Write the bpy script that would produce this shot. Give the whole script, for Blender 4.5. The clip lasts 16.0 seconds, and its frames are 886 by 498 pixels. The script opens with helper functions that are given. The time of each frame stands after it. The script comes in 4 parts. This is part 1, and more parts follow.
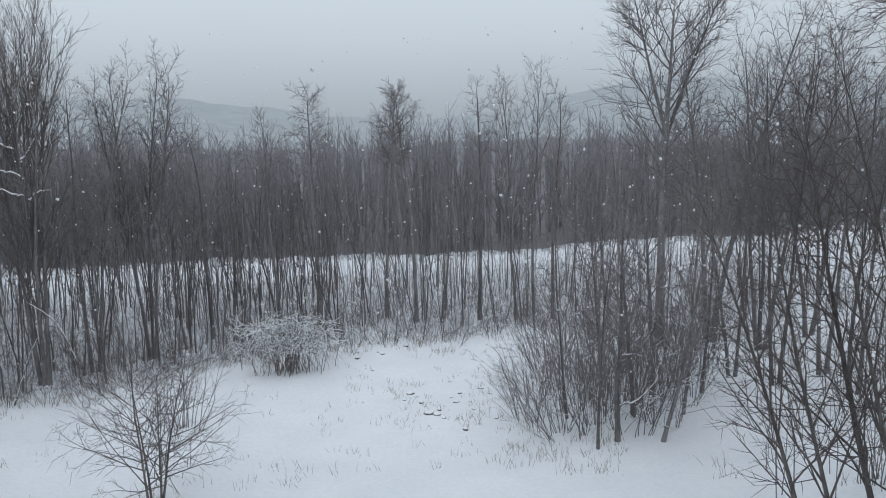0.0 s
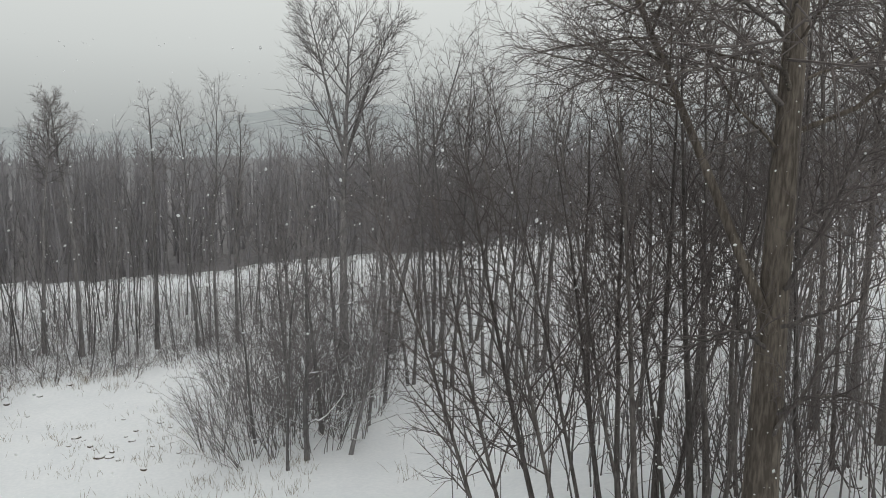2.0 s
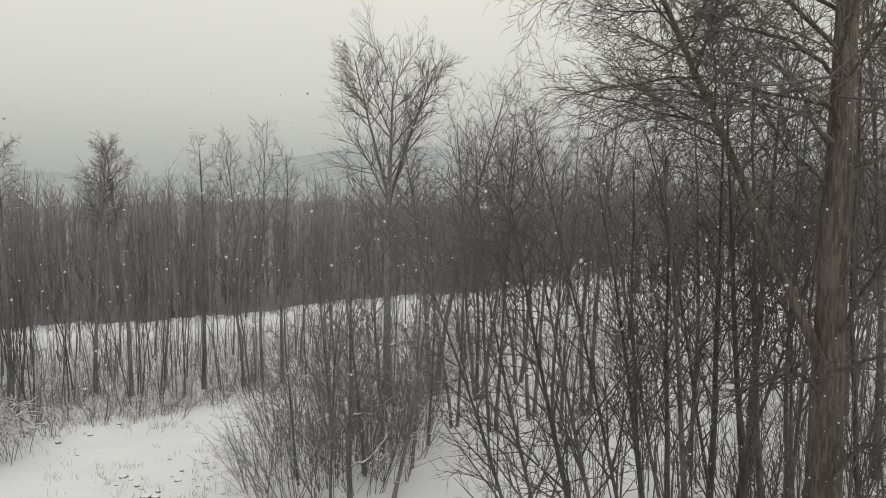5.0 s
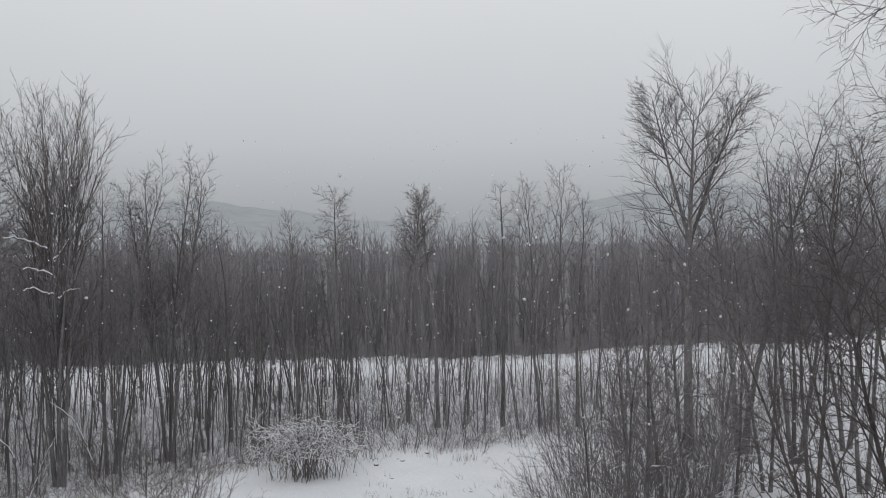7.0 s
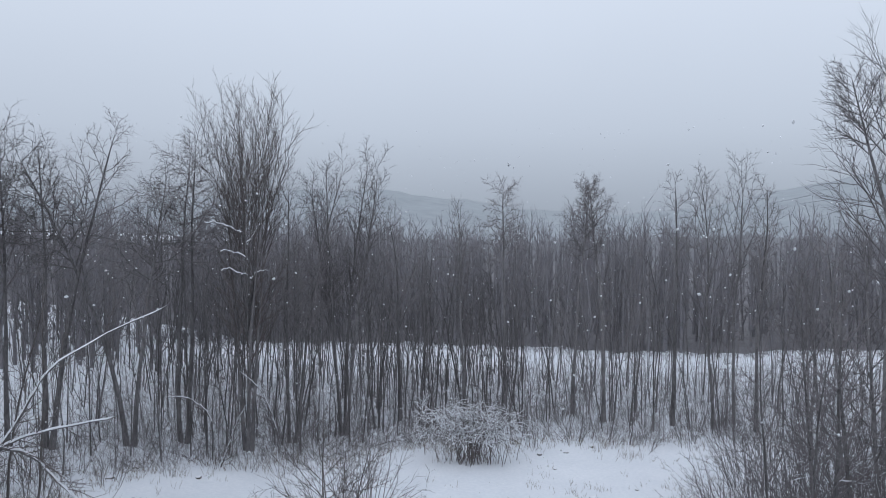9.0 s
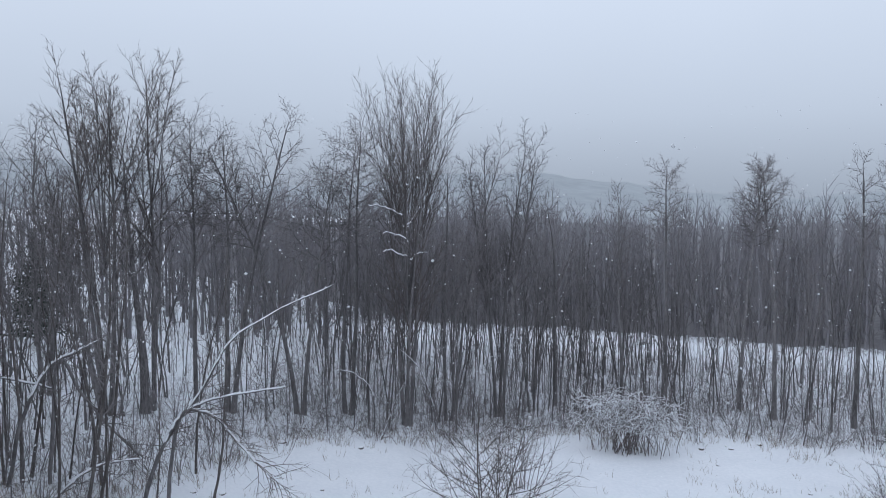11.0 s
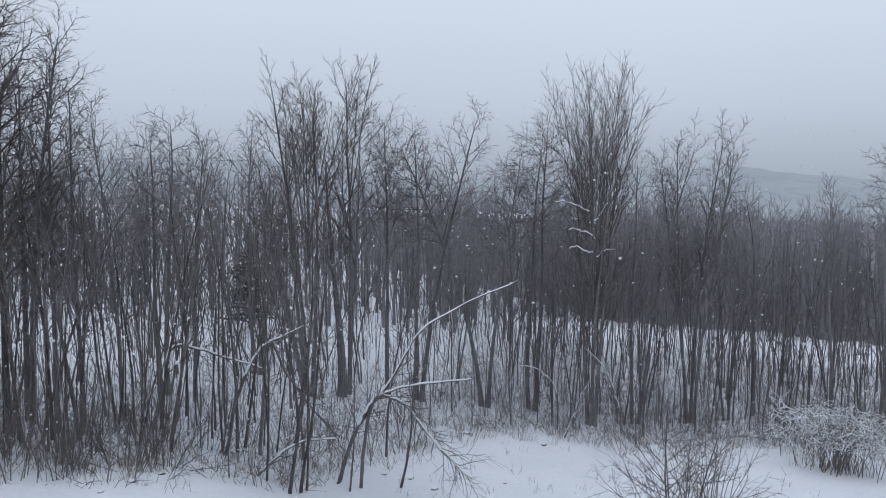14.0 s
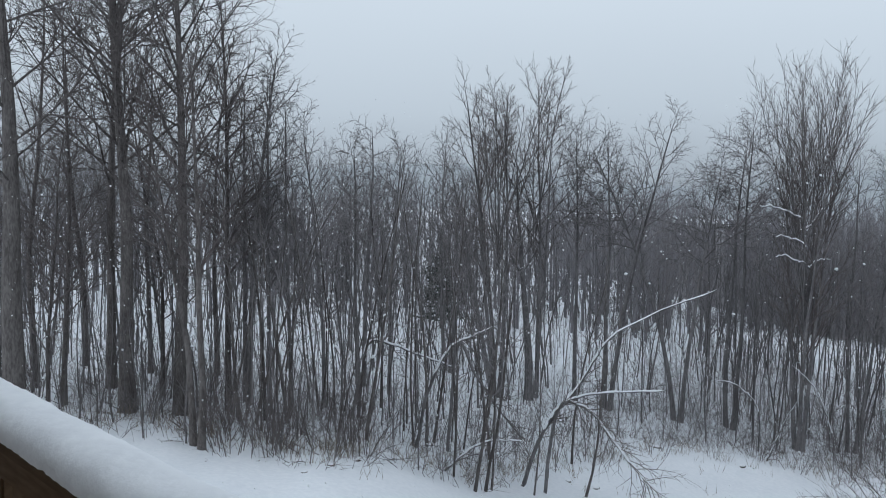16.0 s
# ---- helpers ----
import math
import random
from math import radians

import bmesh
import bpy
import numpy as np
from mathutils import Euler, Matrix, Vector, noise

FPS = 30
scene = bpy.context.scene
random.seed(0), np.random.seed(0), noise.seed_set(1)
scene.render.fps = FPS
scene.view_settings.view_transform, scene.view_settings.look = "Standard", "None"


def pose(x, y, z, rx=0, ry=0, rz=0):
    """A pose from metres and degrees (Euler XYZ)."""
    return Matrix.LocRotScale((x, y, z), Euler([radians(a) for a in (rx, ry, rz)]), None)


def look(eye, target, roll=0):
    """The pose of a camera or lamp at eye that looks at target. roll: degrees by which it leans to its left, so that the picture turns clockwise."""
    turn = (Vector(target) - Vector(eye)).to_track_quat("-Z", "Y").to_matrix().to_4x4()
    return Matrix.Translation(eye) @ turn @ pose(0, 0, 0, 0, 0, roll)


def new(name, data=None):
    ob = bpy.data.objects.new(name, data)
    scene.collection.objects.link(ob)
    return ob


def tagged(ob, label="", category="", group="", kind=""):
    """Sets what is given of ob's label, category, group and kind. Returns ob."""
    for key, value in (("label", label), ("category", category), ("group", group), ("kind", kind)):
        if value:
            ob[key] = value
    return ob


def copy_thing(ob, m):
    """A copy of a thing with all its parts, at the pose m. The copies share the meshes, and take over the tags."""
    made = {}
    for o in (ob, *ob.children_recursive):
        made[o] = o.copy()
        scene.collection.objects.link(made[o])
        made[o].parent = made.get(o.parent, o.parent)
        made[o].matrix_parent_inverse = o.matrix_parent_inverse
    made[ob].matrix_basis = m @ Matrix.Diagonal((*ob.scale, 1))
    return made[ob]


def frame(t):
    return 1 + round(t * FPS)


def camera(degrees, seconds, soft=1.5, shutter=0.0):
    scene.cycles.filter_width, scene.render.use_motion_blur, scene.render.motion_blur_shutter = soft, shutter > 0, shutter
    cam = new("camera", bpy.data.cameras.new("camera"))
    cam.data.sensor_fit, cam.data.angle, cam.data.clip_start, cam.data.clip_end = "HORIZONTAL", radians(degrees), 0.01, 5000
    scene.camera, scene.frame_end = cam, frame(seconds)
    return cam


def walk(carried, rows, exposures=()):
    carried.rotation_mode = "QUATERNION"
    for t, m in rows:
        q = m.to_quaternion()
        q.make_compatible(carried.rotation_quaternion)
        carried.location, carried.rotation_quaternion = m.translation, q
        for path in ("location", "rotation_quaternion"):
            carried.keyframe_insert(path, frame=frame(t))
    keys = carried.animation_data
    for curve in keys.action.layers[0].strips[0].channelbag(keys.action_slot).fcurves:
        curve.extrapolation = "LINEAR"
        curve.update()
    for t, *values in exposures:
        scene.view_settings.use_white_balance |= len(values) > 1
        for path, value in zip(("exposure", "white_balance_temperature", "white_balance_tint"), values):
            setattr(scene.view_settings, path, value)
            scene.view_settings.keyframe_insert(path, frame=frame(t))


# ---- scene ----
EYE_Z = 9.0

# seconds, heading to the left, tilt, lean: a camera held on a deck that turns with the holder
TURNS = [
    (0, 0.00, 81.00, 1.25),
    (0.5, -5.68, 80.94, 0.52),
    (1, -15.41, 82.09, -0.30),
    (1.5, -21.33, 82.62, -0.56),
    (2, -23.92, 82.43, -0.71),
    (2.5, -24.66, 82.60, -0.61),
    (3, -24.88, 82.96, -0.59),
    (3.2, -24.78, 83.08, -0.59),
    (5.3, -18.21, 86.96, -0.10),
    (5.5, -14.19, 88.30, 0.22),
    (6, -6.60, 89.05, 0.88),
    (6.5, -3.44, 88.97, 0.91),
    (7, 1.83, 88.95, 0.72),
    (7.5, 6.83, 88.85, 0.38),
    (8, 10.95, 88.74, 0.26),
    (8.2, 11.83, 88.65, 0.12),
    (10.3, 21.65, 87.42, -0.26),
    (10.5, 23.29, 87.41, -0.38),
    (11, 26.72, 86.88, -0.34),
    (11.5, 28.84, 86.69, -0.55),
    (12, 29.86, 86.64, -0.76),
    (12.5, 31.30, 86.52, -0.79),
    (13, 33.42, 86.44, -0.73),
    (13.5, 36.97, 86.43, -0.61),
    (14, 40.93, 86.51, -0.27),
    (14.5, 45.69, 86.62, -0.37),
    (15, 50.56, 86.76, -0.25),
    (15.5, 54.08, 86.60, -0.23),
    (16, 55.47, 86.67, -0.61),
]
cam = camera(61.5, 16.0, soft=1.0)
walk(cam, [(t, pose(0, 0, EYE_Z, tilt, lean, head)) for t, head, tilt, lean in TURNS],
     exposures=[(0.0, 0.08, 5870, 6), (1.0, 0.07, 6080, 5), (2.0, 0.09, 6650, 5), (3.0, 0.12, 6850, 5), (5.5, 0.1, 7050, 6), (6.0, -0.05, 6900, 7), (6.5, -0.08, 6850, 9),
                (7.0, -0.1, 6400, 10), (8.0, -0.05, 5870, 10), (10.5, 0.04, 5550, 10), (13.0, 0.04, 5550, 10), (14.5, 0.02, 5700, 10), (16.0, 0.02, 5700, 5)])

# ---- world and light: an even snow sky ----
world = bpy.data.worlds.new("snow_sky")
scene.world = world
world.use_nodes = True
wn = world.node_tree.nodes
wl = world.node_tree.links
wn.clear()
sky = wn.new("ShaderNodeTexSky")
sky.sky_type = "NISHITA"
sky.sun_disc = False
sky.sun_elevation = radians(28)
sky.sun_rotation = radians(200)
sky.dust_density = 6.0
grey = wn.new("ShaderNodeHueSaturation")
grey.inputs["Saturation"].default_value = 0.12
coord = wn.new("ShaderNodeTexCoord")
sep = wn.new("ShaderNodeSeparateXYZ")
ramp = wn.new("ShaderNodeValToRGB")
ramp.color_ramp.elements[0].position = 0.0
ramp.color_ramp.elements[0].color = (0.36, 0.375, 0.39, 1)
ramp.color_ramp.elements[1].position = 1.0
ramp.color_ramp.elements[1].color = (0.80, 0.81, 0.82, 1)
mid = ramp.color_ramp.elements.new(0.12)
mid.color = (0.515, 0.53, 0.545, 1)
mid = ramp.color_ramp.elements.new(0.3)
mid.color = (0.66, 0.67, 0.68, 1)
cloud = wn.new("ShaderNodeTexNoise")
cloud.inputs["Scale"].default_value = 2.2
cloud.inputs["Detail"].default_value = 4
cmap = wn.new("ShaderNodeMapRange")
cmap.inputs["To Min"].default_value = 0.95
cmap.inputs["To Max"].default_value = 1.05
cmul = wn.new("ShaderNodeMixRGB")
cmul.blend_type = "MULTIPLY"
cmul.inputs["Fac"].default_value = 1
mixw = wn.new("ShaderNodeMixRGB")
mixw.blend_type = "ADD"
mixw.inputs["Fac"].default_value = 0.02
bg = wn.new("ShaderNodeBackground")
bg.inputs["Strength"].default_value = 1.0
wo = wn.new("ShaderNodeOutputWorld")
wl.new(sky.outputs["Color"], grey.inputs["Color"])
wl.new(coord.outputs["Generated"], sep.inputs[0])
wl.new(sep.outputs["Z"], ramp.inputs["Fac"])
wl.new(coord.outputs["Generated"], cloud.inputs["Vector"])
wl.new(cloud.outputs["Fac"], cmap.inputs["Value"])
wl.new(ramp.outputs["Color"], cmul.inputs["Color1"])
wl.new(cmap.outputs["Result"], cmul.inputs["Color2"])
wl.new(cmul.outputs["Color"], mixw.inputs["Color1"])
wl.new(grey.outputs["Color"], mixw.inputs["Color2"])
wl.new(mixw.outputs["Color"], bg.inputs["Color"])
wl.new(bg.outputs["Background"], wo.inputs["Surface"])

sun_data = bpy.data.lights.new("sun", "SUN")
sun_data.energy = 0.35
sun_data.angle = radians(60)
sun_data.color = (1.0, 0.97, 0.94)
sun = new("sun", sun_data)
sun.matrix_world = look((0, 0, 60), (25, 60, 0))


# ---- materials ----
def material(name, base, dark, scale=(1, 1, 1), grain=30.0, blotch=1.5, rough=0.9, bump=0.3, vary=0.25, dist=0.02, hard=0.16):
    """Two-scale noise between two colours, with relief, and a little difference from thing to thing."""
    m = bpy.data.materials.new(name)
    m.use_nodes = True
    n, l = m.node_tree.nodes, m.node_tree.links
    bsdf = n["Principled BSDF"]
    bsdf.inputs["Roughness"].default_value = rough
    bsdf.inputs["Specular IOR Level"].default_value = 0.2
    tc = n.new("ShaderNodeTexCoord")
    mp = n.new("ShaderNodeMapping")
    mp.inputs["Scale"].default_value = scale
    fine = n.new("ShaderNodeTexNoise")
    fine.inputs["Scale"].default_value = grain
    fine.inputs["Detail"].default_value = 5
    big = n.new("ShaderNodeTexNoise")
    big.inputs["Scale"].default_value = blotch
    big.inputs["Detail"].default_value = 3
    both = n.new("ShaderNodeMixRGB")
    both.inputs["Fac"].default_value = 0.45
    rmp = n.new("ShaderNodeValToRGB")
    rmp.color_ramp.elements[0].position = 0.5 - hard
    rmp.color_ramp.elements[0].color = (*dark, 1)
    rmp.color_ramp.elements[1].position = 0.5 + hard
    rmp.color_ramp.elements[1].color = (*base, 1)
    info = n.new("ShaderNodeObjectInfo")
    mr = n.new("ShaderNodeMapRange")
    mr.inputs["To Min"].default_value = 1 - vary
    mr.inputs["To Max"].default_value = 1 + vary
    hs = n.new("ShaderNodeHueSaturation")
    bmp = n.new("ShaderNodeBump")
    bmp.inputs["Strength"].default_value = bump
    bmp.inputs["Distance"].default_value = dist
    l.new(tc.outputs["Object"], mp.inputs["Vector"])
    l.new(mp.outputs["Vector"], fine.inputs["Vector"])
    l.new(mp.outputs["Vector"], big.inputs["Vector"])
    l.new(fine.outputs["Fac"], both.inputs["Color1"])
    l.new(big.outputs["Fac"], both.inputs["Color2"])
    l.new(both.outputs["Color"], rmp.inputs["Fac"])
    l.new(info.outputs["Random"], mr.inputs["Value"])
    l.new(rmp.outputs["Color"], hs.inputs["Color"])
    l.new(mr.outputs["Result"], hs.inputs["Value"])
    l.new(hs.outputs["Color"], bsdf.inputs["Base Color"])
    l.new(both.outputs["Color"], bmp.inputs["Height"])
    l.new(bmp.outputs["Normal"], bsdf.inputs["Normal"])
    return m


SNOW = material("snow", (0.82, 0.83, 0.855), (0.72, 0.74, 0.775), grain=9, blotch=0.5, rough=0.75, bump=0.35, vary=0, dist=0.04)
SNOW_ON = material("branch_snow", (0.88, 0.89, 0.91), (0.80, 0.81, 0.84), grain=25, blotch=4, rough=0.75, bump=0.3, vary=0)
BARK = material("grey_bark", (0.222, 0.211, 0.212), (0.110, 0.105, 0.107), scale=(1, 1, 0.22), grain=26, blotch=5, bump=0.9, hard=0.10)
BARK_PALE = material("pale_bark", (0.150, 0.130, 0.112), (0.068, 0.058, 0.050), scale=(1, 1, 0.16), grain=30, blotch=5, bump=1.0, dist=0.05, hard=0.08)
BARK_DARK = material("dark_bark", (0.165, 0.150, 0.144), (0.080, 0.072, 0.069), scale=(1, 1, 0.3), grain=30, blotch=6, bump=0.9, hard=0.10)
TWIG = material("twig_bark", (0.235, 0.220, 0.222), (0.155, 0.144, 0.146), grain=12, blotch=2, bump=0.0)
TWIG_DARK = material("dark_twig_bark", (0.168, 0.149, 0.145), (0.108, 0.094, 0.092), grain=12, blotch=2, bump=0.0)
# far twigs: paler and bluer, distance haze painted into the bark colour
TWIG_HAZED = material("hazed_far_bark", (0.272, 0.262, 0.277), (0.196, 0.188, 0.200), grain=0.5, blotch=0.05, bump=0.0, vary=0)
STRAW = material("dead_grass", (0.29, 0.24, 0.18), (0.17, 0.14, 0.11), grain=20, blotch=3, bump=0)
EARTH = material("bare_earth", (0.10, 0.08, 0.065), (0.05, 0.04, 0.033), grain=20, blotch=5, bump=0.6)
NEEDLES = material("spruce_needles", (0.060, 0.080, 0.062), (0.030, 0.042, 0.034), grain=15, blotch=3, bump=0)
def flake_material():
    m = bpy.data.materials.new("snowflake")
    m.use_nodes = True
    n, l = m.node_tree.nodes, m.node_tree.links
    n.clear()
    d, t, x, o = n.new("ShaderNodeBsdfDiffuse"), n.new("ShaderNodeBsdfTranslucent"), n.new("ShaderNodeMixShader"), n.new("ShaderNodeOutputMaterial")
    d.inputs["Color"].default_value = (0.95, 0.96, 0.97, 1)
    t.inputs["Color"].default_value = (0.95, 0.96, 0.97, 1)
    l.new(d.outputs[0], x.inputs[1])
    l.new(t.outputs[0], x.inputs[2])
    l.new(x.outputs[0], o.inputs["Surface"])
    return m


FLAKE = flake_material()
WOOD = material("weathered_wood", (0.205, 0.135, 0.080), (0.105, 0.066, 0.038), scale=(0.15, 1, 1), grain=60, blotch=6, bump=0.4, dist=0.004)
# dark of the added sheet that fills gaps in the far woods
GAP_DARK = material("woods_gap_dark", (0.265, 0.255, 0.262), (0.165, 0.158, 0.164), grain=1.2, blotch=0.15, bump=0.5, vary=0)
SIDING = material("unseen_wall_siding", (0.42, 0.40, 0.37), (0.36, 0.345, 0.32), grain=8, blotch=0.6, bump=0.1, vary=0)
# greys of the wooded rise, with snow haze mixed into them
RIDGE = material("hazed_ridge_woods", (0.25, 0.25, 0.26), (0.19, 0.19, 0.20), grain=0.3, blotch=0.02, bump=0, vary=0)
# the hills' pale blue-grey is snow haze put into the colour
HILL = material("hazed_hill_woods", (0.38, 0.40, 0.415), (0.31, 0.33, 0.345), grain=0.05, blotch=0.006, bump=0, vary=0)


# ---- meshes from tubes ----
def mesh_of(name, verts, quads, tris=(), smooth=True):
    me = bpy.data.meshes.new(name)
    nv, nq, nt = len(verts), len(quads), len(tris)
    me.vertices.add(nv)
    me.vertices.foreach_set("co", np.asarray(verts, np.float32).ravel())
    me.loops.add(nq * 4 + nt * 3)
    me.loops.foreach_set("vertex_index", np.concatenate([np.asarray(quads, np.int32).ravel(), np.asarray(tris, np.int32).ravel()]))
    me.polygons.add(nq + nt)
    me.polygons.foreach_set("loop_start", np.concatenate([np.arange(nq, dtype=np.int32) * 4, nq * 4 + np.arange(nt, dtype=np.int32) * 3]))
    me.polygons.foreach_set("use_smooth", np.full(nq + nt, smooth))
    me.update(calc_edges=True)
    return me


def unit(v):
    return v / np.maximum(np.linalg.norm(v, axis=-1, keepdims=True), 1e-9)


def tubes(groups):
    """Vertices, quads and triangles of round tapered tubes that end in a point. Each group: paths (N, n, 3), radii (N, n), sides."""
    vs, qs, ts, base = [], [np.zeros((0, 4), int)], [], 0
    for P, R, k in groups:
        N, n = R.shape
        if N == 0:
            continue
        t = unit(np.gradient(P, axis=1))
        ref = np.where(np.abs(t[:, :1, 2:]) > 0.9, np.array([1.0, 0, 0]), np.array([0, 0, 1.0]))
        a = unit(np.cross(t, ref))
        b = np.cross(t, a)
        ang = np.arange(k) * 2 * np.pi / k
        ring = P[:, :, None] + R[:, :, None, None] * (np.cos(ang)[:, None] * a[:, :, None] + np.sin(ang)[:, None] * b[:, :, None])
        ring = ring[:, :-1].reshape(N, -1, 3)
        vs.append(np.concatenate([ring, P[:, -1:]], 1).reshape(-1, 3))
        each = (n - 1) * k + 1
        j = np.arange(k)[None, None]
        jn = (j + 1) % k
        if n > 2:
            i = base + np.arange(N)[:, None, None] * each + np.arange(n - 2)[None, :, None] * k
            qs.append(np.stack([i + j, i + jn, i + k + jn, i + k + j], -1).reshape(-1, 4))
        i = base + np.arange(N)[:, None] * each + (n - 2) * k
        ts.append(np.stack([i + j[0], i + jn[0], np.broadcast_to(i + k, (N, k))], -1).reshape(-1, 3))
        base += N * each
    return np.concatenate(vs), np.concatenate(qs), np.concatenate(ts)


def paths(rng, start, way, length, n, wig, up):
    """Wandering paths of n points: up bends them skywards (or down, below 0)."""
    P = np.empty((len(start), n, 3))
    P[:, 0] = start
    d = unit(way)
    step = (length / (n - 1))[:, None]
    for i in range(1, n):
        P[:, i] = P[:, i - 1] + d * step
        d = d + rng.normal(0, wig, d.shape)
        d[:, 2] += up
        d = unit(d)
    return P


def shoots(rng, P, R, k, lo, hi, ang, length, n, wig, up, thick, tip, shape=None, slim=0.009):
    """k side shoots on every path."""
    N, m = R.shape
    s = (np.arange(k)[None] + rng.random((N, k))) / k
    u = s.copy()
    s = lo + (hi - lo) * s
    x = s * (m - 1)
    i = np.minimum(x.astype(int), m - 2)
    fr = (x - i)[..., None]
    rows = np.arange(N)[:, None]
    start = P[rows, i] * (1 - fr) + P[rows, i + 1] * fr
    d0 = unit(P[rows, i + 1] - P[rows, i])
    r0 = R[rows, i] * (1 - fr[..., 0]) + R[rows, i + 1] * fr[..., 0]
    a0 = unit(np.cross(d0, np.where(np.abs(d0[..., 2:]) > 0.85, np.array([1.0, 0.2, 0]), np.array([0.1, 0, 1.0]))))
    b0 = np.cross(d0, a0)
    phi = (np.arange(k)[None] * 2.39996 + rng.uniform(0, 6.28, (N, 1)) + rng.normal(0, 0.4, (N, k)))[..., None]
    side = np.cos(phi) * a0 + np.sin(phi) * b0
    al = np.radians(ang + rng.normal(0, 9, s.shape))[..., None]
    way = np.cos(al) * d0 + np.sin(al) * side
    L = np.broadcast_to(np.asarray(length, float).reshape(-1, 1), (N, k)) * rng.uniform(0.65, 1.25, (N, k))
    if shape is not None:
        L = L * shape(u)
    Q = paths(rng, start.reshape(-1, 3), way.reshape(-1, 3), L.ravel(), n, wig, up)
    rb = np.minimum(r0 * thick, slim * L + tip * 1.4).ravel()[:, None]
    tp = np.linspace(0, 1, n)[None]
    return Q, rb * (1.25 if n < 4 else 1.1) * (1 - tp) + tip * tp * 0.8, L.ravel()


def crown_shape(u):
    return (1.0 - 0.72 * u) * np.minimum(1.0, 0.55 + 2.2 * u)


def even_shape(u):
    return 1.0 - 0.45 * u


def grow(rng, h, r, stems=((0, 0, 1),), first=0.35, n1=22, n2=5, n3=4, ang=48, reach=0.17, up=0.06, wig=0.10, tip=0.006,
         bend=0.035, curve=0.0, shape=crown_shape, sides=8, stem_pts=12, n4=0, foot=0.12, fine=False, slim=0.009, ang2=44):
    """A bare tree: its stems, its limbs and its twigs as tube groups."""
    start, way, L, R0 = [], [], [], []
    for az, lean, size, *more in stems:
        a, b = radians(az), radians(lean)
        off = foot if len(stems) > 1 and not more else 0
        start.append((math.sin(a) * off, math.cos(a) * off, more[0] if more else -0.25))
        way.append((math.sin(a) * math.sin(b), math.cos(a) * math.sin(b), math.cos(b)))
        L.append(h * size + 0.25)
        R0.append(r * (more[1] if more else 0.6 + 0.4 * size))
    S = paths(rng, np.array(start), np.array(way), np.array(L), stem_pts, bend, curve)
    s = np.linspace(0, 1, stem_pts)[None]
    flare = 1 + 0.3 * np.maximum(0, 1 - s * stem_pts / 1.2) * np.array([[0.0 if len(k) > 3 else 1.0] for k in stems])
    SR = np.array(R0)[:, None] * (1 - 0.9 * s) * flare + tip
    k1 = n1 if len(stems) == 1 else max(5, int(n1 * 1.4 / len(stems)))
    A, AR, AL = shoots(rng, S, SR, k1, first, 0.98, ang, np.array(L) * reach, 7 if fine else 5, wig, up, 0.55, tip * 1.4, shape, slim)
    B, BR, BL = shoots(rng, A, AR, n2, 0.15, 0.97, ang2, AL * 0.5, 4 if fine else 3, wig * 1.2, up, 0.7, tip * 1.1, even_shape, slim)
    C, CR, CL = shoots(rng, B, BR, n3, 0.15, 1.0, ang2 - 4, BL * 0.55, 3 if fine else 2, wig, up, 0.8, tip, None, slim)
    twigs = [(B, BR, 3), (C, CR, 3)]
    if n4:
        D, DR, DL = shoots(rng, C, CR, n4, 0.2, 1.0, 36, CL * 0.55, 2, wig, up, 0.9, tip * 0.8, None, slim)
        twigs.append((D, DR, 3))
    return [(S, SR, sides)], [(A, AR, 5 if fine else 3)], twigs


def fan(n, z0, spread, size, thick, seed):
    """Stems that fork from a trunk at about one height and spread like a vase."""
    rng = np.random.default_rng(seed)
    return tuple((k * 360 / n + rng.uniform(-20, 20), rng.uniform(0.05, 1) * spread, size * rng.uniform(0.8, 1.05), z0 * rng.uniform(0.8, 1.25), thick) for k in range(n))


def snow_caps(groups, lift=0.75, least=0.0, flat=0.62):
    """Snow lying along the flatter stretches of limbs."""
    out = []
    for P, R, k in groups:
        t = unit(P[:, -1] - P[:, 0])
        keep = (np.abs(t[:, 2]) < flat) & (R[:, 0] > least)
        Q, W = P[keep].copy(), R[keep].copy()
        if len(Q) == 0:
            continue
        Q[:, :, 2] += W * lift + 0.006
        W = W * 0.95 + 0.006
        W[:, 0] *= 0.3
        W[:, -1] *= 0.3
        out.append((Q, W, 5))
    return out


def part(name, me, mat, parent, label=""):
    me.materials.append(mat)
    ob = new(name, me)
    ob.parent = parent
    if label:
        ob["label"] = label
    return ob


def bm_mesh(name, bm):
    me = bpy.data.meshes.new(name)
    bm.to_mesh(me)
    bm.free()
    return me


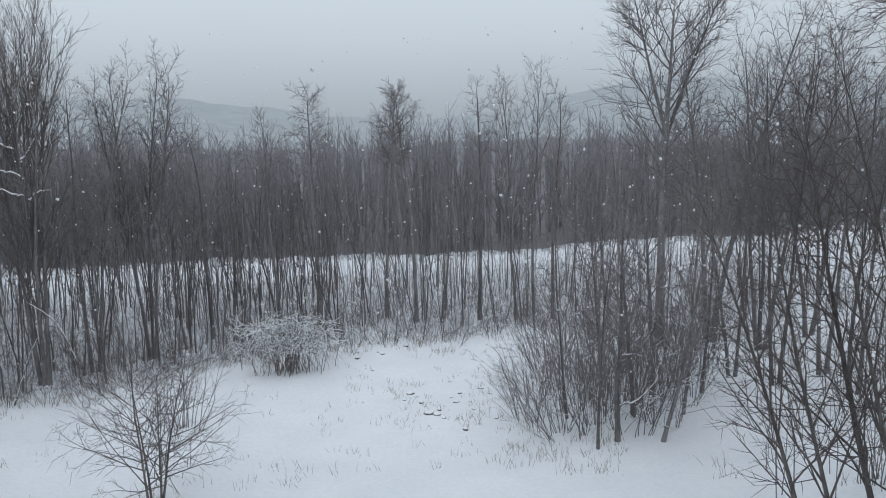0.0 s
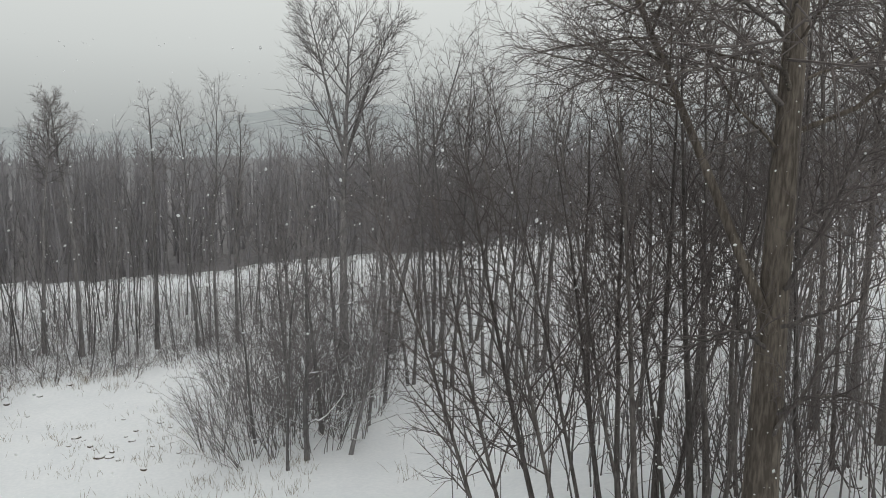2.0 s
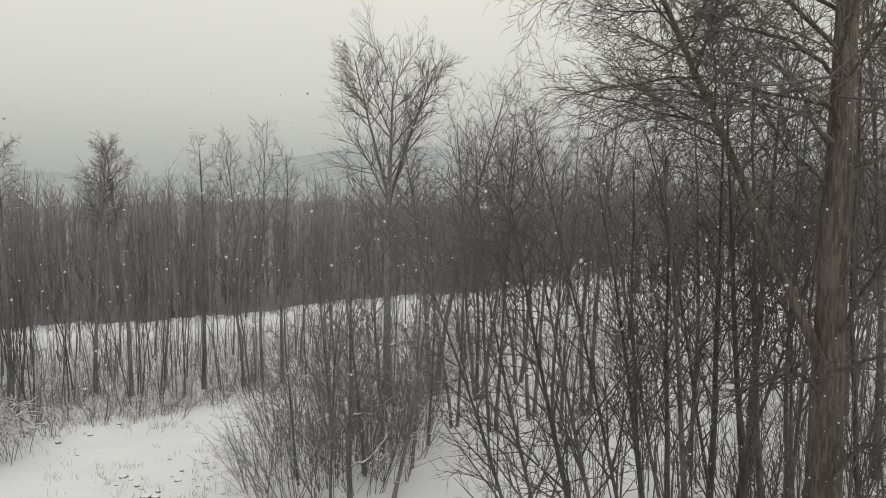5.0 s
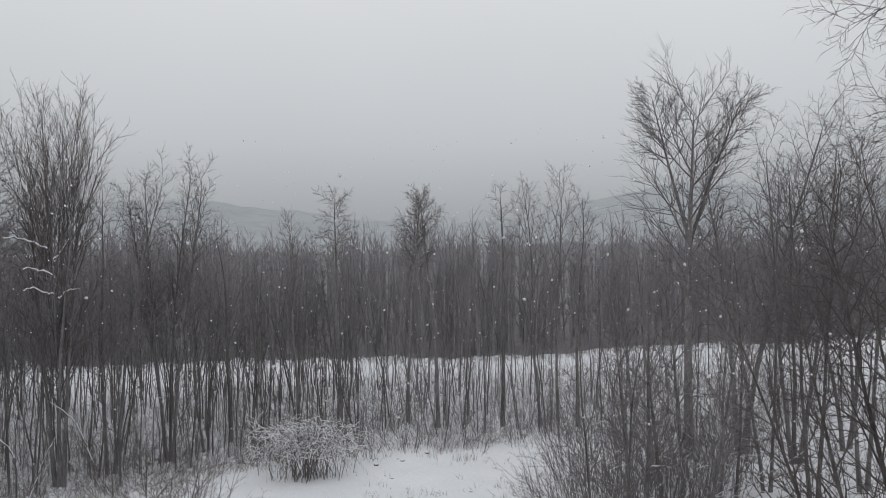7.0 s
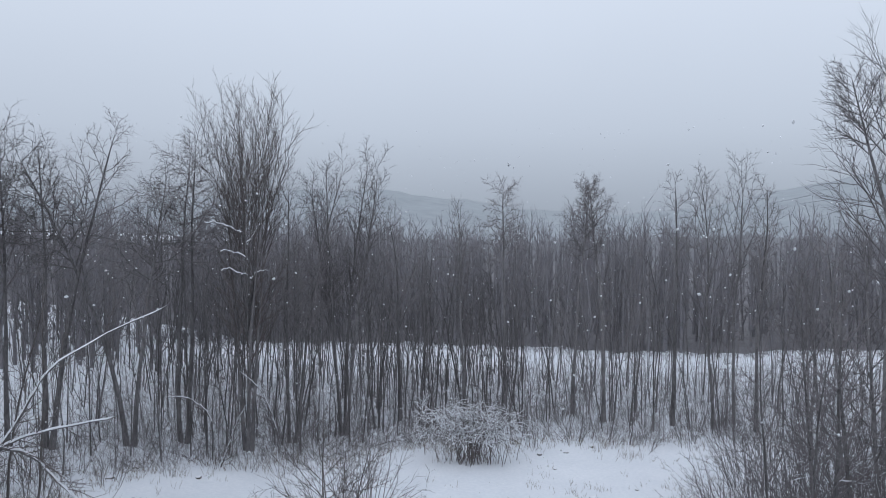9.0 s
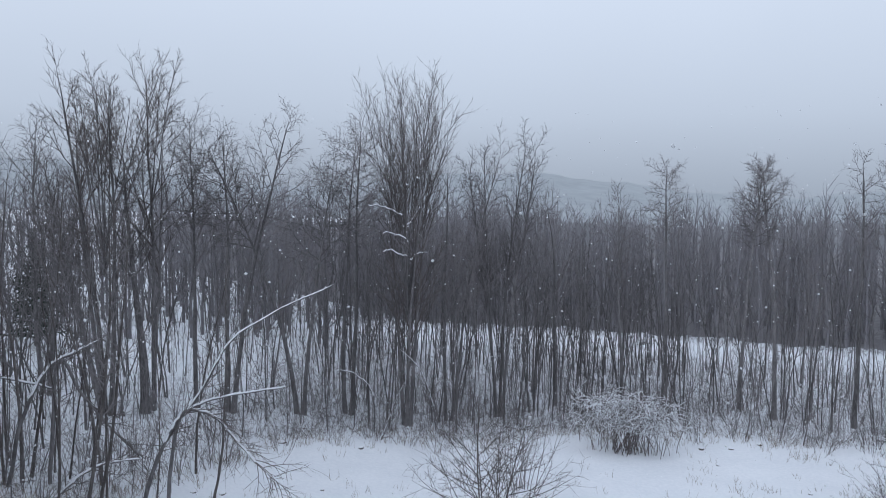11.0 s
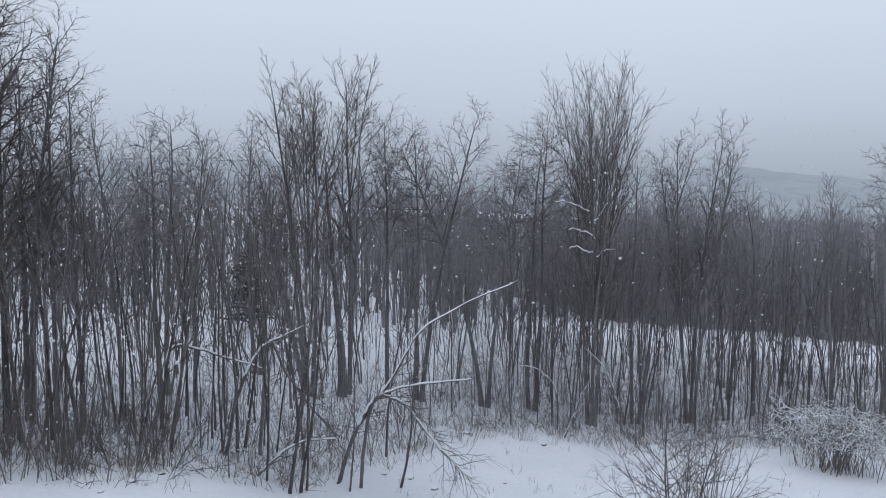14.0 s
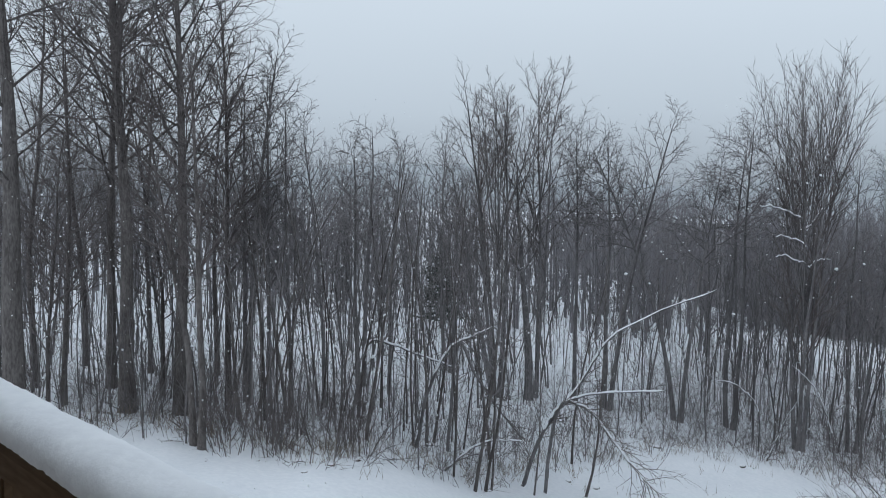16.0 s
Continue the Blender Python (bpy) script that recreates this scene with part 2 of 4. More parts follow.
# ---- the ground ----
AZ = np.array([-180, -100, -80, -65, -45, -25, 0, 20, 35, 50, 70, 100, 180.0])
DD = np.array([0, 5, 10, 15, 20, 32, 55, 110, 250.0])
DROP = np.array([
    [4.6, 4.6, 4.6, 4.6, 4.6, 4.6, 4.6, 5, 8],
    [4.7, 4.8, 4.9, 5.0, 5.1, 5.2, 5.2, 5, 8],
    [4.7, 4.8, 4.9, 5.0, 5.2, 5.5, 5.4, 4.5, 3],
    [4.7, 4.9, 5.1, 5.4, 5.9, 6.4, 6.2, 4.5, 1.5],
    [4.7, 5.2, 6.1, 7.1, 7.8, 8.1, 7.4, 6, 4],
    [4.7, 5.3, 6.6, 8.0, 8.7, 9.0, 8.7, 8.5, 11],
    [4.7, 5.3, 6.6, 8.0, 8.8, 9.0, 9.2, 9, 12],
    [4.7, 5.2, 6.3, 7.6, 8.5, 9.0, 7.8, 7.5, 11],
    [4.7, 5.1, 5.7, 6.6, 7.4, 8.0, 6.2, 5.5, 9],
    [4.7, 4.9, 5.2, 5.8, 6.3, 6.8, 5.6, 5, 8],
    [4.7, 4.8, 5.0, 5.3, 5.6, 6.0, 5.4, 5, 8],
    [4.7, 4.8, 4.9, 5.0, 5.2, 5.4, 5.2, 5, 8],
    [4.6, 4.6, 4.6, 4.6, 4.6, 4.6, 4.6, 5, 8]])


def ground(x, y):
    """The height of the snow at a place of the plan."""
    az = np.degrees(np.arctan2(x, y))
    D = np.minimum(np.hypot(x, y), 249.9)
    i = np.clip(np.searchsorted(AZ, az, side="right") - 1, 0, len(AZ) - 2)
    j = np.clip(np.searchsorted(DD, D, side="right") - 1, 0, len(DD) - 2)
    u = (az - AZ[i]) / (AZ[i + 1] - AZ[i])
    v = (D - DD[j]) / (DD[j + 1] - DD[j])
    u = u * u * (3 - 2 * u)
    z = (DROP[i, j] * (1 - u) + DROP[i + 1, j] * u) * (1 - v) + (DROP[i, j + 1] * (1 - u) + DROP[i + 1, j + 1] * u) * v
    lump = 0.07 * np.sin(x * 0.9 + 1.3 * np.sin(y * 0.5)) * np.sin(y * 0.8 + np.sin(x * 0.6)) + 0.03 * np.sin(x * 2.3 + y * 1.1) * np.sin(y * 2.9 - x * 0.7)
    return EYE_Z - z + lump


def spot(az, D):
    a = radians(az)
    x, y = D * math.sin(a), D * math.cos(a)
    return x, y, float(ground(np.array(x), np.array(y)))


def tall(az, D, el):
    """How tall a thing at that spot is whose top is seen at that elevation."""
    return EYE_Z + D * math.tan(radians(el)) - spot(az, D)[2]


def build_ground():
    rad = np.concatenate([[0.3], np.linspace(1.5, 60, 110), 60 * 1.12 ** np.arange(1, 36)])
    na = 360
    a = np.arange(na) * 2 * np.pi / na
    X = rad[:, None] * np.sin(a)
    Y = rad[:, None] * np.cos(a)
    Zz = ground(X, Y)
    v = np.stack([X, Y, Zz], -1).reshape(-1, 3)
    i = np.arange(len(rad) - 1)[:, None] * na
    j = np.arange(na)[None]
    jn = (j + 1) % na
    q = np.stack([i + j, i + na + j, i + na + jn, i + jn], -1).reshape(-1, 4)
    # the middle is closed by a small ring round the deck's foot
    me = mesh_of("ground", v, q)
    me.materials.append(SNOW)
    tagged(new("ground", me), "uneven snow-covered ground of a clearing sloping to the woods", "snow ground", kind="structure")


build_ground()


def build_hills():
    az = np.radians(np.arange(-115, 111, 1.0))
    deg = np.degrees(az)
    el = (0.6 + 2.1 * np.exp(-((deg + 22) / 13) ** 2) + 2.7 * np.exp(-((deg - 16) / 10) ** 2) + 2.6 * np.exp(-((deg + 58) / 16) ** 2)
          + 3.0 * np.exp(-((deg - 45) / 18) ** 2) + 0.10 * np.sin(deg * 0.9) + 0.06 * np.sin(deg * 2.3))
    rows = []
    for f in np.linspace(0, 1, 9):
        D = 520 + 480 * f
        top = EYE_Z + np.tan(np.radians(el)) * 1000
        z = -4 + (top + 4) * f ** 1.3
        rows.append(np.stack([np.sin(az) * D, np.cos(az) * D, z], -1))
    back = rows[-1].copy()
    back[:, :2] *= 1.3
    back[:, 2] = -10
    rows.append(back)
    v = np.stack(rows).reshape(-1, 3)
    n, m = len(az), len(rows)
    i = np.arange(m - 1)[:, None] * n
    j = np.arange(n - 1)[None]
    q = np.stack([i + j, i + n + j, i + n + j + 1, i + j + 1], -1).reshape(-1, 4)
    me = mesh_of("backdrop", v, q)
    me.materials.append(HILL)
    tagged(new("backdrop", me), "low wooded hills with snow haze painted into their pale colour", "hills", kind="structure")


build_hills()


def build_ridge():
    """A low wooded rise in front of the hills, with an uneven tree line."""
    rng = np.random.default_rng(15)
    az = np.radians(np.arange(-110, 100, 0.12))
    deg = np.degrees(az)
    el = -1.1 + 0.3 * np.sin(deg * 0.21) + 0.12 * np.sin(deg * 0.9 + 1) + np.abs(rng.normal(0, 0.22, len(az)))
    rows = []
    for f, lift in ((0.62, 0), (0.8, 0.35), (0.9, 0.7), (1.0, 1.0), (1.1, -0.2)):
        D = 300 * f
        low = -4.0
        z = low + (EYE_Z + np.tan(np.radians(el)) * 300 - low) * lift
        rows.append(np.stack([np.sin(az) * D, np.cos(az) * D, z], -1))
    v = np.stack(rows).reshape(-1, 3)
    n, m = len(az), len(rows)
    i = np.arange(m - 1)[:, None] * n
    j = np.arange(n - 1)[None]
    q = np.stack([i + j, i + n + j, i + n + j + 1, i + j + 1], -1).reshape(-1, 4)
    me = mesh_of("backdrop_ridge", v, q)
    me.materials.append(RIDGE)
    tagged(new("backdrop_ridge", me), "low wooded rise with snow haze painted into its grey", "hills", kind="structure")


build_ridge()


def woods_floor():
    """A sheet added over the snow to darken gaps between the far trees."""
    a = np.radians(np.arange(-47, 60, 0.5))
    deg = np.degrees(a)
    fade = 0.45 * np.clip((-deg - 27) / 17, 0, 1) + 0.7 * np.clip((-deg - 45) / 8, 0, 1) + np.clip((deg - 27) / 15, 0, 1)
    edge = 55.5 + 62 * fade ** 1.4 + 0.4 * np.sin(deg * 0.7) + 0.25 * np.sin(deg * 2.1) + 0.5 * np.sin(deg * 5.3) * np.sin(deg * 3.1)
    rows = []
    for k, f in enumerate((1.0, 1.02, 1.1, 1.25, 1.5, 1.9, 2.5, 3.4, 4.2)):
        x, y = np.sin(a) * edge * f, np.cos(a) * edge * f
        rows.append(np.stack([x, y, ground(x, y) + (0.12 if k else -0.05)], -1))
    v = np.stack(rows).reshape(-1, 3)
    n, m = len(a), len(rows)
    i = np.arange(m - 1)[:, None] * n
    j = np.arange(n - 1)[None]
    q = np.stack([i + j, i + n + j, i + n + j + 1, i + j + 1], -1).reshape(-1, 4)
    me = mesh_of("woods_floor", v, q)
    me.materials.append(GAP_DARK)
    tagged(new("woods_floor", me), "sheet added over the snow to darken gaps in the far woods", "woods floor", kind="structure")


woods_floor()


def unseen_wall():
    """An unseen plain house wall and eave, added to shade the rail's snow."""
    bm = bmesh.new()
    for size, at in (((14, 0.25, 8.5), (-1, -2.1, 8.0)), ((14, 1.7, 0.16), (-1, -1.5, 12.3))):
        g = bmesh.ops.create_cube(bm, size=1)
        for v in g["verts"]:
            v.co = Vector((v.co.x * size[0] + at[0], v.co.y * size[1] + at[1], v.co.z * size[2] + at[2]))
    me = bm_mesh("wall_house", bm)
    me.materials.append(SIDING)
    ob = tagged(new("wall_house", me), "unseen plain house wall and eave added to shade the deck rail", "wall", kind="structure")
    ob.rotation_euler = (0, 0, radians(12.5))


unseen_wall()


# ---- trees ----
def tree_thing(name, rng, at, label, group="", bark=BARK, twig=TWIG, snow=0, turn=0, category="tree", **form):
    root = new(name)
    stem, limbs, twigs = grow(rng, **form)
    P, R, k = stem[0]
    for n in range(len(P)):
        part("trunk", mesh_of("trunk", *tubes([(P[n:n + 1], R[n:n + 1], k)])), bark, root)
    if form.get("r", 0) > 0.12:
        tagged(part("branchwork", mesh_of("branchwork", *tubes(limbs)), bark, root), kind="stuff")
        crown = part("crown", mesh_of("crown", *tubes(twigs)), twig, root)
    else:
        crown = part("crown", mesh_of("crown", *tubes(limbs + twigs)), twig, root)
    tagged(crown, kind="stuff")
    if snow:
        caps = snow_caps(limbs, least=snow)
        if caps:
            tagged(part("snow", mesh_of("snow", *tubes(caps)), SNOW_ON, root, "snow lying along the limbs"), kind="stuff")
    root.matrix_world = pose(*at, 0, 0, turn)
    return tagged(root, label, category, group)


def set_down(kinds, rng, places, lean=3, toward=None):
    """The first builds and then copies of them at places (x, y, z, size)."""
    for n, (x, y, z, size) in enumerate(places):
        ob = kinds[n % len(kinds)]
        m = pose(x, y, z, rng.normal(0, lean), rng.normal(0, lean) + (toward or 0), 0) @ pose(0, 0, 0, 0, 0, rng.uniform(0, 360))
        if n < len(kinds):
            ob.matrix_basis = m
            ob.scale = (size, size, size)
        else:
            c = copy_thing(ob, m)
            c.scale = (size, size, size)


def scatter(rng, count, az, dist, apart, keep=None, size=(0.85, 1.15)):
    out = []
    tries = 0
    while len(out) < count and tries < count * 60:
        tries += 1
        a = rng.uniform(*az)
        D = math.sqrt(rng.uniform(dist[0] ** 2, dist[1] ** 2))
        if keep and not keep(a, D):
            continue
        x, y, z = spot(a, D)
        if any((x - p[0]) ** 2 + (y - p[1]) ** 2 < apart ** 2 for p in out):
            continue
        out.append((x, y, z, rng.uniform(*size)))
    return out


def wood_edge(a):
    return np.interp(a, [-100, -80, -70, -64, -58, -52, -46, -40, -30, -24, -16, -8, 0, 6, 12, 20, 26, 34, 45, 60, 100],
                     [18.5, 18.5, 16.5, 16, 17.5, 19, 22.5, 27, 29, 29, 31, 32, 32, 34, 33, 32, 37, 36, 22, 18, 18])


def in_wood(a, D):
    far = np.interp(a, [-100, -50, -30, 0, 20, 30, 100], [62, 55, 47, 45, 44, 48, 62])
    return wood_edge(a) < D < far


def clumped(a, D):
    """Trees stand in loose clumps, with gaps between."""
    x, y = D * math.sin(radians(a)), D * math.cos(radians(a))
    return in_wood(a, D) and noise.noise(Vector((x * 0.3, y * 0.3, 7.0))) > -0.12


def round_head(u):
    return (0.62 + 0.55 * np.minimum(1, u * 3)) * (1.0 - 0.5 * u)


def broad(u):
    return 1.0 - 0.62 * u


R1 = np.random.default_rng(11)

# the standing woods between clearing and field: slim poles with high narrow crowns
poles = [tree_thing("pole_tree", R1, (0, 0, 0), "slim bare grey tree of the wood edge standing in snow", "trees of the wood edge",
                    h=10.0, r=0.026 + 0.009 * (k % 4), first=0.40 + 0.05 * (k % 3), n1=22, n2=4, n3=3, ang=38, reach=0.17, up=0.06, wig=0.09, bend=0.06,
                    sides=5, stem_pts=8, tip=0.006, shape=round_head,
                    stems=((0, 0, 1),) if k % 3 else ((30, 3, 1), (200, 6, 0.85))) for k in range(10)]
set_down(poles, R1, scatter(R1, 285, (-92, 62), (18, 60), 0.5, clumped, size=(0.55, 0.95)), lean=4.5)


def merged(lots):
    """Tube groups of like shape run together."""
    shapes = {}
    for P, R, k in lots:
        shapes.setdefault((P.shape[1], k), []).append((P, R))
    return [(np.concatenate([p for p, r in lot]), np.concatenate([r for p, r in lot]), key[1]) for key, lot in shapes.items()]


def stuff(name, lots, mat, label, category):
    me = mesh_of(name, *tubes(merged(lots)))
    me.materials.append(mat)
    return tagged(new(name, me), label, category, kind="stuff")


def skyline(a):
    """The elevation, in degrees, to which the far woods rise."""
    return np.interp(a, [-95, -60, -45, -36, -25, -18, -15, -10, -3, 4, 9, 12, 20, 40, 66], [2.2, 1.4, 0.9, 0.5, 0.4, 0.1, -0.7, -0.2, 0.0, -0.2, -0.8, -0.2, 0.2, 1.2, 2.4])


def far_woods():
    """The dense woods behind the field."""
    rng = np.random.default_rng(5)
    lots = []
    for k in range(2900):
        a = rng.uniform(-95, 66)
        D = 55.5 + 50 * rng.random() ** 1.5
        if a < -34:
            if a < -47 and rng.random() < 0.6:
                continue
            D = rng.uniform(44, 115)
        elif a > 34:
            D = rng.uniform(50, 120)
        at = np.array(spot(a, D))
        el = skyline(a) + 0.45 * math.sin(a * 0.55 + 1) * math.sin(a * 0.21) - 0.25 + rng.normal(0, 0.65) + (rng.uniform(0.5, 1.6) if rng.random() < 0.10 else 0)
        h = max(6.0, EYE_Z + D * math.tan(radians(el)) - at[2])
        s, l, t = grow(rng, h, 0.09, first=0.06, n1=13, n2=2, n3=1, ang=28, reach=0.25, up=0.07, tip=0.015, shape=even_shape, sides=3, stem_pts=5, bend=0.05, wig=0.12)
        lots.append((s[0][0] + at, s[0][1], 3))
        lots.append((l[0][0][:, ::2] + at, l[0][1][:, ::2], 3))
        lots.append((t[0][0][:, ::2] + at, t[0][1][:, ::2], 3))
    stuff("far_woods", lots, TWIG_HAZED, "dense bare far woods behind a snow field", "woods")


def saplings():
    """Thin whips between the trees of the wood edge."""
    rng = np.random.default_rng(8)
    lots = []
    places = scatter(rng, 480, (-92, 64), (16, 58), 0.3, lambda a, D: in_wood(a, D + 1.5), size=(0.5, 1.3))
    places += scatter(rng, 70, (44, 64), (10.5, 20), 0.3, None, size=(0.4, 1.1)) + scatter(rng, 60, (-88, -58), (16.5, 24), 0.3, None, size=(0.3, 0.9)) + scatter(rng, 55, (35, 58), (12, 19), 0.3, None, size=(0.35, 1.0))
    for x, y, z, size in places:
        s, l, t = grow(rng, 4.2 * size, 0.015, stems=((rng.uniform(0, 360), rng.uniform(0, 13), 1),), first=0.25, n1=7, n2=1, n3=1, ang=40, reach=0.22,
                       up=0.08, tip=0.005, sides=4, stem_pts=6, bend=0.07)
        for P, R, n in s + l + t[:1]:
            lots.append((P + np.array([x, y, z]), R, n))
    stuff("saplings", lots, TWIG, "thin leafless saplings crowding between trees in the snow", "saplings")


def thin_poles():
    """The rest of the slim trees of the wood edge."""
    rng = np.random.default_rng(9)
    lots = []
    places = scatter(rng, 520, (-92, 62), (20, 58), 0.35, lambda a, D: in_wood(a, D - 1), size=(0.5, 0.9))
    places += scatter(rng, 170, (-37, -6), (29, 48), 0.3, lambda a, D: clumped(a, D - 0.5), size=(0.35, 0.85))
    for x, y, z, size in places:
        s, l, t = grow(rng, 10.0 * size, rng.uniform(0.012, 0.034), stems=((rng.uniform(0, 360), abs(rng.normal(0, 6)), 1),), first=0.36, n1=13, n2=2, n3=1, ang=38, reach=0.17,
                       up=0.07, tip=0.006, sides=4, stem_pts=7, bend=0.07, shape=round_head)
        for P, R, n in s + l + t[:1]:
            lots.append((P + np.array([x, y, z]), R, n))
    stuff("thin_poles", lots, BARK, "thin bare trees filling the wood edge", "trees")


def whip_stems():
    """Bare whips and dead stalks that crowd the floor of the woods."""
    rng = np.random.default_rng(19)
    lots = []
    places = scatter(rng, 480, (-92, -34), (15, 50), 0.15, lambda a, D: in_wood(a, D + 0.8), size=(0.35, 1.1)) + scatter(rng, 560, (-34, 26), (26, 48), 0.15, lambda a, D: in_wood(a, D + 0.8), size=(0.35, 1.1))
    places += scatter(rng, 260, (24, 64), (11, 42), 0.15, None, size=(0.3, 1.0))
    at = np.array(places)
    n = len(at)
    lean = np.radians(np.abs(rng.normal(0, 9, n)))
    az = rng.uniform(0, 6.28, n)
    way = np.stack([np.sin(az) * np.sin(lean), np.cos(az) * np.sin(lean), np.cos(lean)], -1)
    P = paths(rng, at[:, :3] - np.array([0, 0, 0.1]), way, 5.5 * at[:, 3], 7, 0.06, 0.0)
    R = (rng.uniform(0.008, 0.019, n) * (0.6 + 0.4 * at[:, 3]))[:, None] * np.linspace(1, 0.25, 7)[None]
    A, AR, AL = shoots(rng, P, R, 4, 0.35, 0.95, 34, 0.9 * at[:, 3], 3, 0.08, 0.04, 0.7, 0.004)
    stuff("whip_stems", [(P, R, 4), (A, AR, 3)], TWIG, "thin bare whips crowding the snowy floor of the woods", "saplings")


def undergrowth():
    """Low tangled twigs on the floor of the woods."""
    rng = np.random.default_rng(29)
    n = 10500
    a = np.where(rng.random(n) < 0.88, rng.uniform(-92, 26, n), rng.uniform(26, 64, n))
    a = np.where((a < -40) & (rng.random(n) < 0.55), rng.uniform(-40, 14, n), a)
    back = rng.random(n) ** 1.2
    D = wood_edge(a) - 1.0 + 15 * back
    x, y = D * np.sin(np.radians(a)), D * np.cos(np.radians(a))
    lean = np.radians(rng.uniform(8, 72, n))
    az = rng.uniform(0, 6.28, n)
    way = np.stack([np.sin(az) * np.sin(lean), np.cos(az) * np.sin(lean), np.cos(lean)], -1)
    P = paths(rng, np.stack([x, y, ground(x, y) - 0.05], -1), way, 0.4 + (1.0 + 1.4 * np.minimum(1, back * 3)) * rng.random(n) ** 1.5, 4, 0.2, -0.02)
    R = rng.uniform(0.004, 0.010, n)[:, None] * np.linspace(1, 0.4, 4)[None]
    A, AR, AL = shoots(rng, P, R, 2, 0.2, 0.95, 46, np.full(n, 0.8), 2, 0.1, 0.0, 0.8, 0.0035)
    stuff("undergrowth", [(P, R, 3), (A, AR, 3)], TWIG, "low tangled leafless undergrowth in the snow", "undergrowth")


def field_brush():
    """Low brush where the field meets the far woods."""
    rng = np.random.default_rng(37)
    n = 2600
    a = rng.uniform(-44, 34, n)
    D = 53.6 + 5 * rng.random(n) ** 1.3
    x, y = D * np.sin(np.radians(a)), D * np.cos(np.radians(a))
    way = np.stack([rng.normal(0, 0.4, n), rng.normal(0, 0.4, n), np.ones(n)], -1)
    P = paths(rng, np.stack([x, y, ground(x, y) - 0.05], -1), way, 0.3 + 1.6 * rng.random(n) ** 2, 3, 0.15, -0.02)
    R = rng.uniform(0.008, 0.018, n)[:, None] * np.linspace(1, 0.4, 3)[None]
    A, AR, AL = shoots(rng, P, R, 3, 0.2, 0.95, 44, np.full(n, 0.5), 2, 0.1, 0.0, 0.8, 0.008)
    stuff("field_brush", [(P, R, 3), (A, AR, 3)], TWIG_HAZED, "low grey brush along the far side of the snow field", "brush")


far_woods()
field_brush()
saplings()
thin_poles()
whip_stems()
undergrowth()

# single trees that stand out; heading, distance, elevation of the top
R2 = np.random.default_rng(23)
WOODS = "tall trees of the wood edge"


def stand(az, D, el, r, label="tall bare tree with an open crown above the wood edge", **form):
    form.setdefault("n1", 30)
    form.setdefault("n2", 7)
    form.setdefault("n3", 5)
    form.setdefault("shape", broad)
    form.setdefault("wig", 0.07)
    bark = form.pop("bark", BARK)
    twig = form.pop("twig", TWIG)
    snow = form.pop("snow", 0)
    group = form.pop("group", WOODS)
    return tree_thing(form.pop("name", "bare_tree"), np.random.default_rng(int(1000 + az * 10 + D)), spot(az, D), label, group, bark, twig, snow, 0, h=tall(az, D, el) * form.pop("trim", 0.94), r=r, **form)


# the broad tree beside the clearing
stand(16.4, 31, 12.2, 0.20, "tall broad-crowned bare tree beside the clearing", first=0.46, n1=48, n2=9, n3=6, ang=46, ang2=34, reach=0.27, up=0.06, wig=0.05, bend=0.012, fine=True, tip=0.005, slim=0.007, trim=0.90,
      shape=lambda u: 1.0 - 0.3 * u, stems=((0, 0, 1), (95, 17, 0.42, 8.4, 0.4), (280, 16, 0.40, 8.9, 0.38)))
stand(19.9, 32, 10.5, 0.13, first=0.38, ang=40, reach=0.30, up=0.13, stems=((80, 5, 1), (260, 4, 0.85)))
stand(23.5, 31, 8.8, 0.09, first=0.30, ang=34, reach=0.28, up=0.12, stems=((80, 8, 1), (280, 7, 0.95), (0, 5, 0.9)))
stand(26.5, 33, 8.0, 0.09, first=0.30, ang=34, reach=0.28, up=0.12, stems=((90, 8, 1), (240, 7, 0.9)))
for a, D, el, r in ((21.6, 27, 6.2, 0.06), (24.6, 26, 7.2, 0.07), (27.6, 27, 8.6, 0.07), (29.6, 24, 7.0, 0.06), (31.8, 26, 9.0, 0.08)):
    stand(a, D, el, r, "fine-twigged bare tree filling the wood beside the clearing", first=0.40, n1=38, n2=7, n3=4, ang=36, ang2=32, reach=0.23, up=0.06, tip=0.005, slim=0.006,
          stems=((80, 3, 1), (265, 4, 0.92)))
# the row of the middle
stand(-9.9, 35, 3.4, 0.10, trim=1.0, first=0.66, n1=26, n2=8, n3=6, shape=round_head, ang=66, reach=0.135, up=0.06, wig=0.16)
stand(-4.7, 36, 3.2, 0.09, trim=1.0, first=0.66, n1=26, n2=8, n3=6, shape=round_head, ang=48, reach=0.13, up=0.10)
stand(-2.4, 35, 4.0, 0.10, trim=1.0, first=0.68, n1=26, n2=8, n3=6, shape=round_head, ang=56, reach=0.12, up=0.10)
stand(2.6, 35, 3.7, 0.10, trim=1.0, first=0.58, n1=10, ang=42, reach=0.22, up=0.10, wig=0.16)
stand(5.4, 35, 3.7, 0.07, trim=1.0, first=0.5, ang=22, reach=0.28, up=0.08, n1=14)
stand(6.8, 36, 4.0, 0.07, trim=1.0, first=0.5, ang=22, reach=0.28, up=0.08, n1=14)
stand(8.3, 35, 3.2, 0.08, trim=1.0, first=0.45, ang=28, reach=0.24, up=0.08, n1=18)
stand(-13.0, 34, 2.2, 0.08, first=0.5, ang=32, reach=0.24, up=0.08, n1=18)
stand(-18.0, 34, 2.0, 0.08, first=0.45, ang=32, reach=0.22, up=0.08, n1=18)
